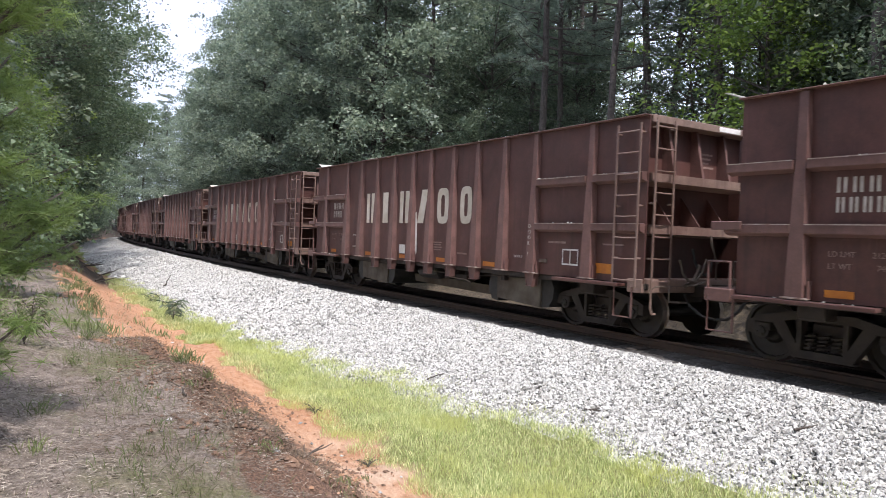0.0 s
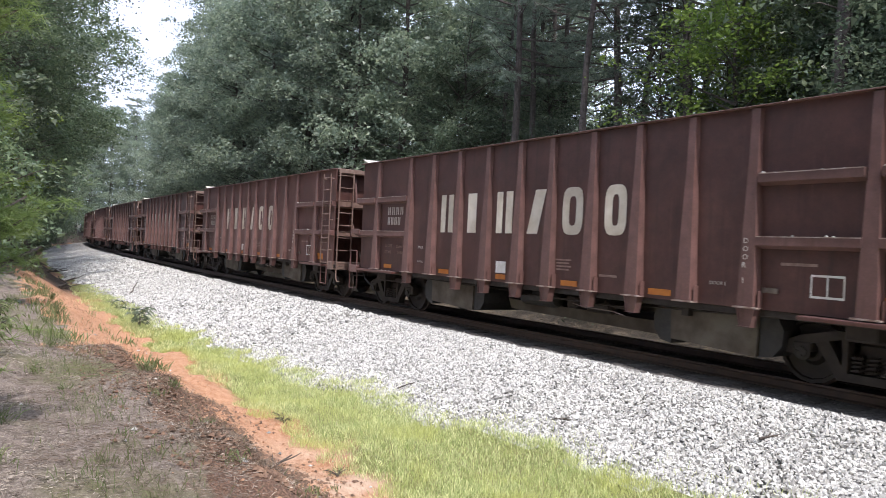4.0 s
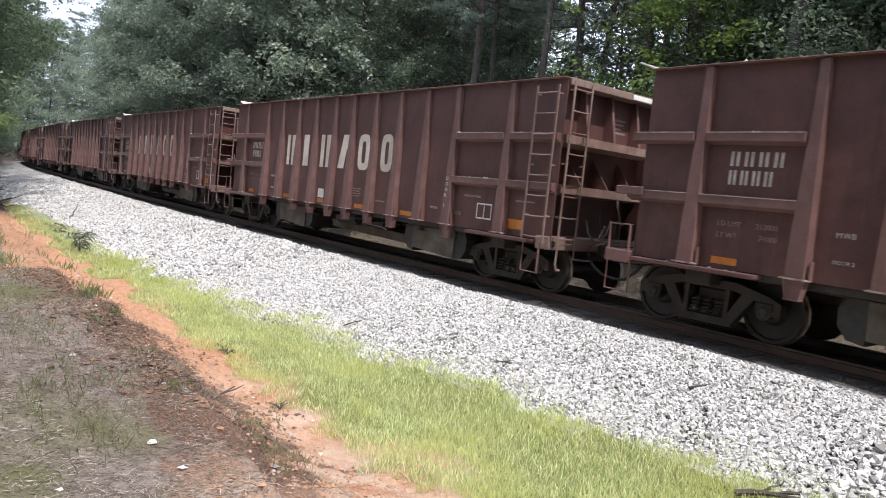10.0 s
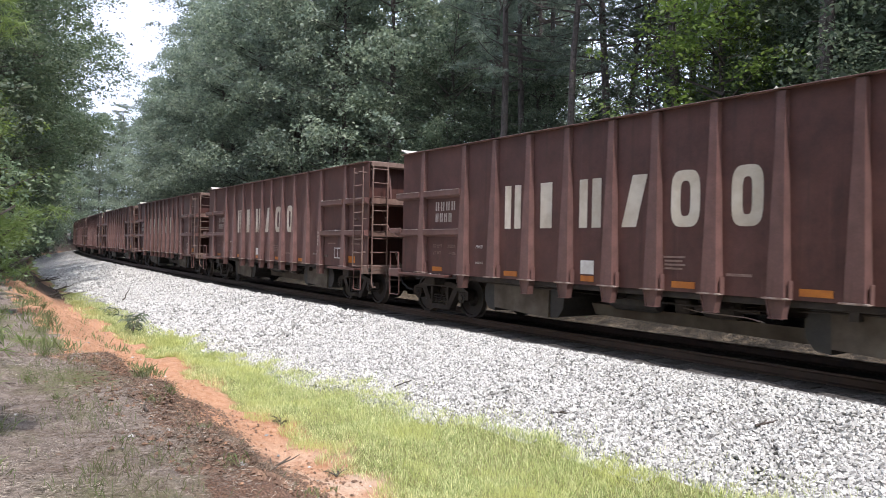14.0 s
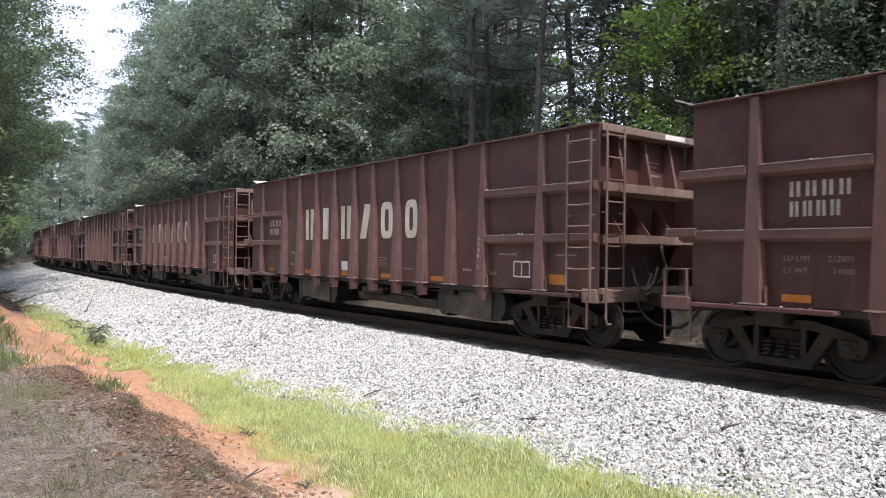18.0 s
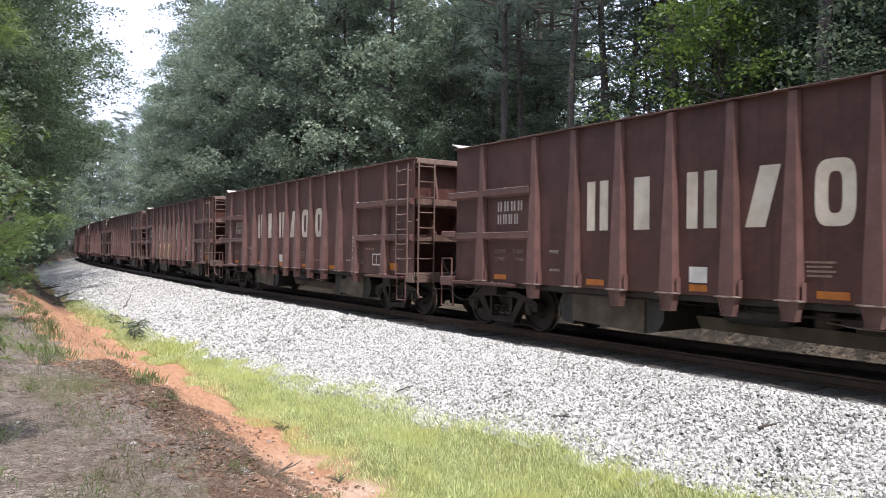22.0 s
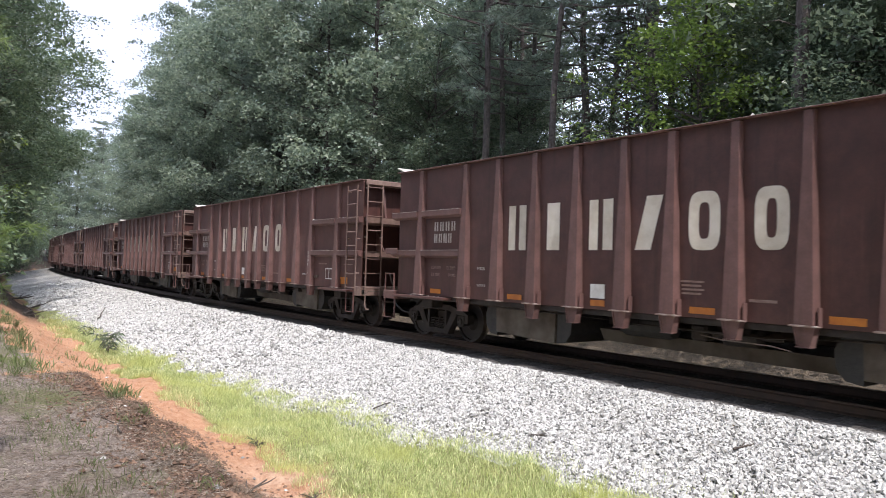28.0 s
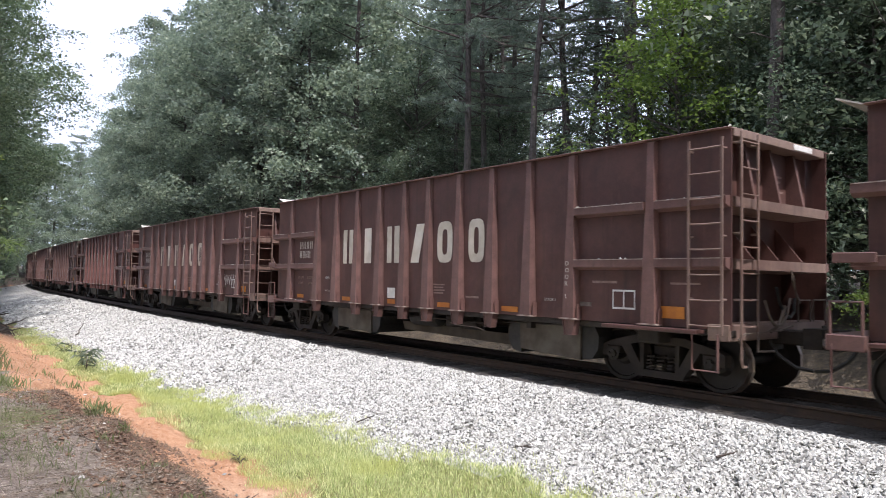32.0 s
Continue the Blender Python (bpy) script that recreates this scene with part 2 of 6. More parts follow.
# needles of the big far pines, greyed: haze of the air put into the colour
NEEDLE = leaf_mat("pine_needles", (0.11, 0.15, 0.12), (0.30, 0.35, 0.28), (0.15, 0.195, 0.16), 0.42, 0.40, 1.3)
NEEDLE_DARK = leaf_mat("dark_needles", (0.085, 0.12, 0.095), (0.25, 0.30, 0.235), (0.135, 0.18, 0.145), 0.42, 0.42, 1.25)
LEAF = leaf_mat("broad_leaves", (0.06, 0.095, 0.062), (0.21, 0.255, 0.165), (0.095, 0.138, 0.095), 0.38, 0.42, 1.25)
# leaves of far trees, pale and greyish to carry the haze of distance
LEAF_HAZED = leaf_mat("hazed_leaves", (0.10, 0.145, 0.105), (0.34, 0.395, 0.285), (0.16, 0.21, 0.165), 0.46, 0.42, 1.4)
LEAF_MID = leaf_mat("edge_leaves", (0.065, 0.105, 0.06), (0.20, 0.26, 0.145), (0.10, 0.15, 0.09), 0.45, 0.42, 1.2)
LEAF_LIGHT = leaf_mat("young_leaves", (0.09, 0.15, 0.035), (0.22, 0.30, 0.07), (0.12, 0.19, 0.045), 0.42, 0.52, 1.3)
NEEDLE_YOUNG = leaf_mat("young_needles", (0.17, 0.26, 0.075), (0.28, 0.38, 0.13), (0.21, 0.30, 0.10), 0.45, 0.5, 1.2)
GRASS = leaf_mat("grass_blades", (0.22, 0.31, 0.09), (0.84, 0.84, 0.50), (0.55, 0.58, 0.25), 0.6, 0.42, 1.15)
GRASS_DULL = leaf_mat("dull_grass", (0.12, 0.17, 0.06), (0.20, 0.22, 0.10), (0.16, 0.17, 0.08), 0.6, 0.35)
LITTER = leaf_mat("needle_litter", (0.06, 0.042, 0.032), (0.62, 0.54, 0.45), (0.22, 0.17, 0.135), 0.8, 0.0)
LITTER_DARK = leaf_mat("dead_grass", (0.05, 0.035, 0.025), (0.30, 0.23, 0.17), (0.12, 0.085, 0.06), 0.85, 0.0)


def stone_mat():
    m, nt, bs = nodes_of("ballast_stone")
    geo = nt.nodes.new("ShaderNodeNewGeometry")
    cr = nt.nodes.new("ShaderNodeValToRGB")
    cr.color_ramp.elements[0].color = (0.1907, 0.19, 0.1803, 1)
    cr.color_ramp.elements[1].color = (0.6018, 0.602, 0.5762, 1)
    e = cr.color_ramp.elements.new(0.36)
    e.color = (0.4508, 0.45, 0.4235, 1)
    nt.links.new(geo.outputs["Random Per Island"], cr.inputs[0])
    fine = noise_of(nt, 40, 3)
    col = mix_col(nt, 0.35, cr.outputs[0], mix_col(nt, fine, (0.2, 0.2, 0.2), (0.8, 0.8, 0.8)), "OVERLAY")
    nt.links.new(col, bs.inputs["Base Color"])
    bs.inputs["Roughness"].default_value = 0.85
    return m


STONE = stone_mat()


def ballast_mat():
    """Crushed stone seen as a sheet: cells of light and dark grey with deep joints."""
    m, nt, bs = nodes_of("ballast_bed")
    tc = nt.nodes.new("ShaderNodeTexCoord")
    vo = add(nt, "TexVoronoi", Scale=20.0)
    nt.links.new(tc.outputs["Object"], vo.inputs["Vector"])
    sep = nt.nodes.new("ShaderNodeSeparateColor")
    nt.links.new(vo.outputs["Color"], sep.inputs[0])
    cr = nt.nodes.new("ShaderNodeValToRGB")
    cr.color_ramp.elements[0].color = (0.3223, 0.322, 0.3054, 1)
    cr.color_ramp.elements[1].color = (0.6018, 0.597, 0.5614, 1)
    nt.links.new(sep.outputs[0], cr.inputs[0])
    joint = ramp(nt, vo.outputs["Distance"], 0.45, 0.7)
    col = mix_col(nt, joint, cr.outputs[0], (0.07, 0.067, 0.064))
    uv = nt.nodes.new("ShaderNodeUVMap")           # oil and dirt between and beside the rails, darkened for the cars' shade
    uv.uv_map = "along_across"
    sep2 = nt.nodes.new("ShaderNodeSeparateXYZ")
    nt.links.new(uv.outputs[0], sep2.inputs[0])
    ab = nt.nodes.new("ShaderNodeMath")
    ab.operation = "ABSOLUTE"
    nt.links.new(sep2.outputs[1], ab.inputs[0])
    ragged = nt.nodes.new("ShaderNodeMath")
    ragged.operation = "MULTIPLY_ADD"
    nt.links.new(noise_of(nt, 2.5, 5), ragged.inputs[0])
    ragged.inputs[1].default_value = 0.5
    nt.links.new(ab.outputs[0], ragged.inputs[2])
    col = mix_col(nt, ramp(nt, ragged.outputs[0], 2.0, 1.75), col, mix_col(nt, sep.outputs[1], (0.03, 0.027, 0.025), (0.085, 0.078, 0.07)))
    nt.links.new(col, bs.inputs["Base Color"])
    bs.inputs["Roughness"].default_value = 0.9
    inv = nt.nodes.new("ShaderNodeMath")
    inv.operation = "SUBTRACT"
    inv.inputs[0].default_value = 1
    nt.links.new(vo.outputs["Distance"], inv.inputs[1])
    bump(nt, bs, inv.outputs[0], 0.9, 0.04)
    return m


BALLAST = ballast_mat()


def ground_mat():
    """Soil by distance from the track: ditch soil under grass, a bare orange clay cut, then needle litter; woodland floor elsewhere."""
    m, nt, bs = nodes_of("soil")
    uv = nt.nodes.new("ShaderNodeUVMap")
    uv.uv_map = "along_across"
    sep = nt.nodes.new("ShaderNodeSeparateXYZ")
    nt.links.new(uv.outputs[0], sep.inputs[0])
    tc = nt.nodes.new("ShaderNodeTexCoord")
    wob = noise_of(nt, 0.55, 5, tc.outputs["Object"])
    sub = nt.nodes.new("ShaderNodeMath")
    sub.operation = "MULTIPLY_ADD"
    nt.links.new(wob, sub.inputs[0])
    sub.inputs[1].default_value = 2.0
    sub.inputs[2].default_value = -1.0
    acr = nt.nodes.new("ShaderNodeMath")
    acr.operation = "ADD"
    nt.links.new(sep.outputs[1], acr.inputs[0])
    nt.links.new(sub.outputs[0], acr.inputs[1])
    n = acr.outputs[0]
    fine = noise_of(nt, 9, 6, tc.outputs["Object"], 0.7)
    tiny = noise_of(nt, 55, 4, tc.outputs["Object"], 0.7)
    clay = mix_col(nt, ramp(nt, fine, 0.35, 0.7), (0.40, 0.185, 0.092), (0.58, 0.345, 0.21))
    clay = mix_col(nt, ramp(nt, tiny, 0.55, 0.7), clay, (0.58, 0.42, 0.30))
    clay = mix_col(nt, mix_col(nt, 1.0, ramp(nt, sep.outputs[0], 8.5, 6.5), ramp(nt, noise_of(nt, 1.7, 4, tc.outputs["Object"]), 0.35, 0.6), "MULTIPLY"), clay, mix_col(nt, fine, (0.46, 0.31, 0.21), (0.70, 0.53, 0.40)))
    litter = mix_col(nt, ramp(nt, fine, 0.35, 0.65), (0.125, 0.098, 0.08), (0.30, 0.25, 0.212))
    litter = mix_col(nt, ramp(nt, tiny, 0.55, 0.68), litter, (0.40, 0.34, 0.28))
    litter = mix_col(nt, ramp(nt, wob, 0.5, 0.62), litter, (0.15, 0.15, 0.07))
    soil = mix_col(nt, ramp(nt, fine, 0.4, 0.65), (0.17, 0.19, 0.06), (0.27, 0.26, 0.11))
    col = mix_col(nt, ramp(nt, n, 6.35, 6.6), soil, clay)
    near_edge = nt.nodes.new("ShaderNodeMapRange")      # the litter creeps further down the bank nearer the near end
    near_edge.inputs[1].default_value, near_edge.inputs[2].default_value = 8.0, 11.5
    near_edge.inputs[3].default_value, near_edge.inputs[4].default_value = 0.0, -0.25
    nt.links.new(sep.outputs[0], near_edge.inputs[0])
    creep = nt.nodes.new("ShaderNodeMath")
    creep.operation = "ADD"
    nt.links.new(n, creep.inputs[0])
    nt.links.new(near_edge.outputs[0], creep.inputs[1])
    close_by = nt.nodes.new("ShaderNodeMapRange")
    close_by.inputs[1].default_value, close_by.inputs[2].default_value = 4.2, 5.6
    close_by.inputs[3].default_value, close_by.inputs[4].default_value = -0.48, 0.0
    nt.links.new(sep.outputs[0], close_by.inputs[0])
    creep_all = nt.nodes.new("ShaderNodeMath")
    creep_all.operation = "ADD"
    nt.links.new(creep.outputs[0], creep_all.inputs[0])
    nt.links.new(close_by.outputs[0], creep_all.inputs[1])
    patch = noise_of(nt, 2.3, 5, tc.outputs["Object"], 0.65)
    ragged = nt.nodes.new("ShaderNodeMath")
    ragged.operation = "MULTIPLY_ADD"
    nt.links.new(patch, ragged.inputs[0])
    ragged.inputs[1].default_value = 2.2
    nt.links.new(creep_all.outputs[0], ragged.inputs[2])
    roots = mix_col(nt, ramp(nt, tiny, 0.4, 0.65), (0.09, 0.05, 0.033), (0.25, 0.15, 0.10))
    zone = mix_col(nt, 1.0, mix_col(nt, ramp(nt, ragged.outputs[0], 8.65, 9.0), (0, 0, 0), (1, 1, 1)), mix_col(nt, ramp(nt, sep.outputs[0], 11.5, 9.0), (0, 0, 0), (1, 1, 1)), "MULTIPLY")
    zone = mix_col(nt, 1.0, zone, mix_col(nt, ramp(nt, sep.outputs[0], 2.4, 3.6), (0, 0, 0), (1, 1, 1)), "MULTIPLY")
    col = mix_col(nt, zone, col, roots)
    col = mix_col(nt, ramp(nt, ragged.outputs[0], 9.85, 10.1), col, litter)
    wood = mix_col(nt, ramp(nt, fine, 0.4, 0.6), (0.07, 0.055, 0.04), (0.13, 0.10, 0.065))
    col = mix_col(nt, ramp(nt, sep.outputs[1], -5.2, -4.4), wood, col)
    # down the line the bank goes dark: dark soil with tree shade put in
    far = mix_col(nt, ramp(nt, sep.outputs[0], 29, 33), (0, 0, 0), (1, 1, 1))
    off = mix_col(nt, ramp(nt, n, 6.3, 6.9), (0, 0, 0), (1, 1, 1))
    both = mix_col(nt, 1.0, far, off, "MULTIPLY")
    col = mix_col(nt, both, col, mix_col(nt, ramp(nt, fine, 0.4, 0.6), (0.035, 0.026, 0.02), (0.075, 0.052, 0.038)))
    col = mix_col(nt, 0.5, col, mix_col(nt, tiny, (0.2, 0.2, 0.2), (0.8, 0.8, 0.8)), "OVERLAY")
    nt.links.new(col, bs.inputs["Base Color"])
    bs.inputs["Roughness"].default_value = 0.95
    bump(nt, bs, fine, 1.0, 0.09)
    return m


SOIL = ground_mat()


# ---------------------------------------------------------------- mesh helpers
def part(name, bm, material, parent=None, label="", m=None):
    me = bpy.data.meshes.new(name)
    bm.to_mesh(me)
    bm.free()
    if material:
        me.materials.append(material)
    ob = new(name, me)
    if parent:
        ob.parent = parent
    if m is not None:
        ob.matrix_basis = m
    return tagged(ob, label)


def shared(name, src, parent, m, label=""):
    """Another object on the mesh of src."""
    ob = new(name, src.data)
    ob.parent = parent
    ob.matrix_basis = m
    return tagged(ob, label)


def raw(name, verts, faces, material, parent=None, smooth=False):
    me = bpy.data.meshes.new(name)
    me.from_pydata(verts, [], faces)
    if smooth:
        me.shade_smooth()
    me.materials.append(material)
    ob = new(name, me)
    if parent:
        ob.parent = parent
    return ob


def second_material(ob, material, test):
    """The faces of ob's mesh whose middle passes the test take another material."""
    ob.data.materials.append(material)
    for poly in ob.data.polygons:
        if test(poly.center):
            poly.material_index = 1
    return ob


def word_mesh(text, size, m):
    """Raised lettering in the built-in font, as a bmesh at the pose m."""
    cu = bpy.data.curves.new("word", "FONT")
    cu.body, cu.size, cu.extrude, cu.resolution_u = text, size, 0.002, 2
    ob = new("word", cu)
    me = ob.evaluated_get(bpy.context.evaluated_depsgraph_get()).to_mesh()
    bm = bmesh.new()
    bm.from_mesh(me)
    bmesh.ops.transform(bm, matrix=m, verts=bm.verts)
    bpy.data.objects.remove(ob)
    bpy.data.curves.remove(cu)
    return bm


def box(bm, x0, x1, y0, y1, z0, z1, bevel=0.0):
    r = bmesh.ops.create_cube(bm, size=1)
    for v in r["verts"]:
        v.co = Vector((x0 + (v.co.x + 0.5) * (x1 - x0), y0 + (v.co.y + 0.5) * (y1 - y0), z0 + (v.co.z + 0.5) * (z1 - z0)))
    if bevel:
        es = list({e for v in r["verts"] for e in v.link_edges})
        bmesh.ops.bevel(bm, geom=es, offset=bevel, segments=1, affect="EDGES")
    return bm


def boxed(*a, bevel=0.0):
    return box(bmesh.new(), *a, bevel=bevel)


def prism(bm, pts, axis, lo, hi):
    """A flat outline pts in the plane across axis, drawn out from lo to hi."""
    def at(p, h):
        return {"x": (h, p[0], p[1]), "y": (p[0], h, p[1]), "z": (p[0], p[1], h)}[axis]
    a = [bm.verts.new(at(p, lo)) for p in pts]
    b = [bm.verts.new(at(p, hi)) for p in pts]
    bm.faces.new(a)
    bm.faces.new(b[::-1])
    for i in range(len(pts)):
        j = (i + 1) % len(pts)
        bm.faces.new((a[j], a[i], b[i], b[j]))
    bmesh.ops.recalc_face_normals(bm, faces=bm.faces)
    return bm


def rod(bm, pts, r, sides=6):
    """A round bar along points."""
    rings = []
    pts = [Vector(p) for p in pts]
    for i, p in enumerate(pts):
        d = (pts[min(i + 1, len(pts) - 1)] - pts[max(i - 1, 0)]).normalized()
        u = d.orthogonal().normalized()
        w = d.cross(u)
        rr = r[i] if isinstance(r, (list, tuple)) else r
        rings.append([bm.verts.new(p + (u * math.cos(k * 2 * math.pi / sides) + w * math.sin(k * 2 * math.pi / sides)) * rr) for k in range(sides)])
        if i:
            best = min(range(sides), key=lambda k: (rings[i][k].co - rings[i - 1][0].co).length)
            rings[i] = rings[i][best:] + rings[i][:best]
    for a, b in zip(rings, rings[1:]):
        for k in range(sides):
            bm.faces.new((a[k], a[(k + 1) % sides], b[(k + 1) % sides], b[k]))
    bm.faces.new(rings[0][::-1])
    bm.faces.new(rings[-1])
    return bm


def lathe(bm, prof, axis="y", sides=24, centre=(0, 0, 0)):
    """prof: (radius, along) pairs turned round an axis."""
    c = Vector(centre)
    rings = []
    for r, h in prof:
        ring = []
        for k in range(sides):
            a = 2 * math.pi * k / sides
            p = {"y": (r * math.cos(a), h, r * math.sin(a)), "x": (h, r * math.cos(a), r * math.sin(a)), "z": (r * math.cos(a), r * math.sin(a), h)}[axis]
            ring.append(bm.verts.new(c + Vector(p)))
        rings.append(ring)
    for a, b in zip(rings, rings[1:]):
        for k in range(sides):
            bm.faces.new((a[k], a[(k + 1) % sides], b[(k + 1) % sides], b[k]))
    bm.faces.new(rings[0][::-1])
    bm.faces.new(rings[-1])
    bmesh.ops.recalc_face_normals(bm, faces=bm.faces)
    return bm

# ---------------------------------------------------------------- ground
PROFILE_N = [-400, -60, -25, -11, -8, -6.2, -5.0, -4.4, -1.95, -1.45, 1.45, 1.95, 4.7, 5.3, 6.7, 7.3, 8.1, 9.0, 10.8, 14, 30, 80, 400]
PROFILE_Z = [3.0, 3.0, 1.8, 0.9, 0.3, -0.8, -1.0, -0.95, -0.22, -0.17, -0.17, -0.22, -0.98, -1.04, -1.0, -0.94, -0.52, -0.14, 0.1, 0.45, 1.6, 3.0, 3.0]


def scarp_edge(s):
    return np.interp(s, [2, 3.8, 5.5, 10, 14], [8.9, 8.72, 8.42, 8.55, 8.6]) + 0.14 * np.sin(2.7 * s) + 0.07 * np.sin(7.9 * s) + 0.05 * np.sin(17.3 * s)


def ground_z(s, n):
    z = np.interp(n, PROFILE_N, PROFILE_Z)
    off = np.clip((np.abs(n) - 4.9) / 1.5, 0, 1)
    rise = np.clip((s - 27) / 14, 0, 1)           # down the line the near bank stands higher
    edge = scarp_edge(s)                          # the bank's broken edge, a ragged step
    step = np.interp(s, [1, 3, 11, 14, 30, 34], [0.05, 0.14, 0.14, 0.07, 0.07, 0.0])
    z = z + step * (np.tanh((n - edge) / 0.06) - np.tanh((n - edge) / 0.7))
    z = z + rise * rise * (3 - 2 * rise) * np.clip((n - 6.6) / 1.6, 0, 1) * 0.9
    z = z + off * (0.10 * np.sin(s * 0.9 + n * 0.7) * np.sin(n * 1.3 - s * 0.31) + 0.06 * np.sin(s * 2.3 + 1.7 * n) + 0.03 * np.sin(5.1 * s - 3.7 * n) * np.sin(4.3 * n + 2 * s) + 0.018 * np.sin(11.3 * s + 7.1 * n) * np.sin(9.7 * n - 8.3 * s) + 0.012 * np.sin(17 * s - 13 * n) * np.sin(15 * n + 6 * s))
    return z


def steps(*spans):
    out = []
    for a, b, d in spans:
        out += list(np.arange(a, b, d))
    return np.array(out + [spans[-1][1]])


def sheet(name, ss, ns, material, fn):
    S, N = np.meshgrid(ss, ns, indexing="ij")
    Z = fn(S, N)
    co = on_track_np(S, N, Z).reshape(-1, 3)
    ns_, w = len(ns), len(ns)
    idx = np.arange(len(ss) * w).reshape(len(ss), w)
    q = np.stack([idx[:-1, :-1], idx[:-1, 1:], idx[1:, 1:], idx[1:, :-1]], -1).reshape(-1, 4)
    me = bpy.data.meshes.new(name)
    me.from_pydata(co.tolist(), [], q.tolist())
    uv = me.uv_layers.new(name="along_across")
    loops = np.empty(len(me.loops), dtype=np.int32)
    me.loops.foreach_get("vertex_index", loops)
    uv.data.foreach_set("uv", np.stack([S.ravel()[loops], N.ravel()[loops]], -1).ravel().astype(np.float32))
    me.materials.append(material)
    me.shade_smooth()
    return new(name, me)


def foot(s):
    """How far from the middle the stone bed reaches."""
    return np.interp(s, [4, 7, 12, 16, 32], [4.35, 4.6, 5.2, 5.9, 6.1]) + 0.12 * np.sin(1.7 * s) + 0.07 * np.sin(4.1 * s)


def soil_z(s, n):
    z = ground_z(s, n)
    return np.where(np.abs(n) < foot(s) - 0.15, np.minimum(z, -0.98) - 0.12, z)


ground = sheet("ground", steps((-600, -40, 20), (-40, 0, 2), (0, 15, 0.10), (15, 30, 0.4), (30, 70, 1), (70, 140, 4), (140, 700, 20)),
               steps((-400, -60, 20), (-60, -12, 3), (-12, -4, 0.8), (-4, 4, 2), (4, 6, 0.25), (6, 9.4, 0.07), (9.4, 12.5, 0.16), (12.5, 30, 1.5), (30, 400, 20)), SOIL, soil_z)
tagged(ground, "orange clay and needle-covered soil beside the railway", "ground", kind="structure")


def bed_z(s, n):
    rough = 0.02 * np.sin(3.1 * s + 2 * n) * np.sin(2.7 * n - 1.3 * s) + 0.03 * np.sin(0.8 * s) * np.clip(np.abs(n) - 2, 0, 1)
    m = np.abs(n)
    t = np.clip((m - 1.95) / (foot(s) - 1.95), 0, 1.15)
    return np.where(m < 1.95, np.interp(m, [0, 1.45, 1.95], [-0.17, -0.17, -0.21]), -0.21 - 0.77 * t - 1.6 * np.maximum(t - 1, 0)) + rough


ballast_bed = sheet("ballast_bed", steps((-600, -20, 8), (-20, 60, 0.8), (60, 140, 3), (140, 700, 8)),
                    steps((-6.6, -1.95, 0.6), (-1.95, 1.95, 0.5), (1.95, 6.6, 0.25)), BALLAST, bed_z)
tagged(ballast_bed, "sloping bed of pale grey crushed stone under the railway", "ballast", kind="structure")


# loose stones on the bed near the camera
def stones(name, count, s0, s1, n0, n1, size, seed, density_pow=1.0):
    rng = np.random.default_rng(seed)
    s = s0 + (s1 - s0) * rng.random(count) ** density_pow
    n = n0 + (foot(s) + n1 - n0) * rng.random(count)
    c = on_track_np(s, n, bed_z(s, n) + size * 0.30)
    base = np.array([(-1, -0.2, 0), (0.3, -1, 0.1), (1, 0.3, 0), (-0.3, 1, -0.1), (0, 0.1, 0.9), (0.1, 0, -0.9)], float) * 0.62
    v = base[None] * (1 + rng.uniform(-0.38, 0.38, (count, 6, 3)))
    v *= size * rng.uniform(0.55, 1.25, (count, 1, 1)) * rng.uniform(0.6, 1.2, (count, 1, 3))
    a = rng.uniform(0, 2 * np.pi, (count, 3))
    ca, sa = np.cos(a), np.sin(a)
    x, y, z = v[..., 0].copy(), v[..., 1].copy(), v[..., 2].copy()
    y, z = ca[:, :1] * y - sa[:, :1] * z, sa[:, :1] * y + ca[:, :1] * z
    x, y = ca[:, 1:2] * x - sa[:, 1:2] * y, sa[:, 1:2] * x + ca[:, 1:2] * y
    x, z = ca[:, 2:] * x - sa[:, 2:] * z, sa[:, 2:] * x + ca[:, 2:] * z
    v = np.stack([x, y, z], -1) + c[:, None]
    f = np.array([(0, 1, 4), (1, 2, 4), (2, 3, 4), (3, 0, 4), (1, 0, 5), (2, 1, 5), (3, 2, 5), (0, 3, 5)])
    faces = (f[None] + (np.arange(count) * 6)[:, None, None]).reshape(-1, 3)
    ob = raw(name, v.reshape(-1, 3).tolist(), faces.tolist(), STONE)
    return tagged(ob, "loose pale grey crushed stones on the railway bed", "gravel", kind="stuff")


stones("crushed_stone", 40000, 1.8, 15, 1.72, 0.25, 0.055, 3)
stones("crushed_stone", 20000, 15, 36, 1.72, 0.2, 0.085, 4)
stones("crushed_stone", 12000, 36, 62, 1.72, 0.2, 0.13, 6)
stones("crushed_stone", 2500, -1.5, 1.8, 1.72, 0.25, 0.085, 5)


# rails and ties
def rail_run(n):
    prof = [(-0.07, -0.165), (0.07, -0.165), (0.07, -0.15), (0.012, -0.13), (0.012, -0.045), (0.037, -0.03), (0.037, 0.0), (-0.037, 0.0), (-0.037, -0.03), (-0.012, -0.045), (-0.012, -0.13), (-0.07, -0.15)]
    ss = steps((-600, 0, 12), (0, 120, 3), (120, 700, 12))
    verts, faces, k = [], [], len(prof)
    for s in ss:
        verts += [tuple(on_track(s, n + p[0], p[1])) for p in prof]
    for i in range(len(ss) - 1):
        for j in range(k):
            faces.append((i * k + j, i * k + (j + 1) % k, (i + 1) * k + (j + 1) % k, (i + 1) * k + j))
    return raw("rail", verts, faces, RAIL)


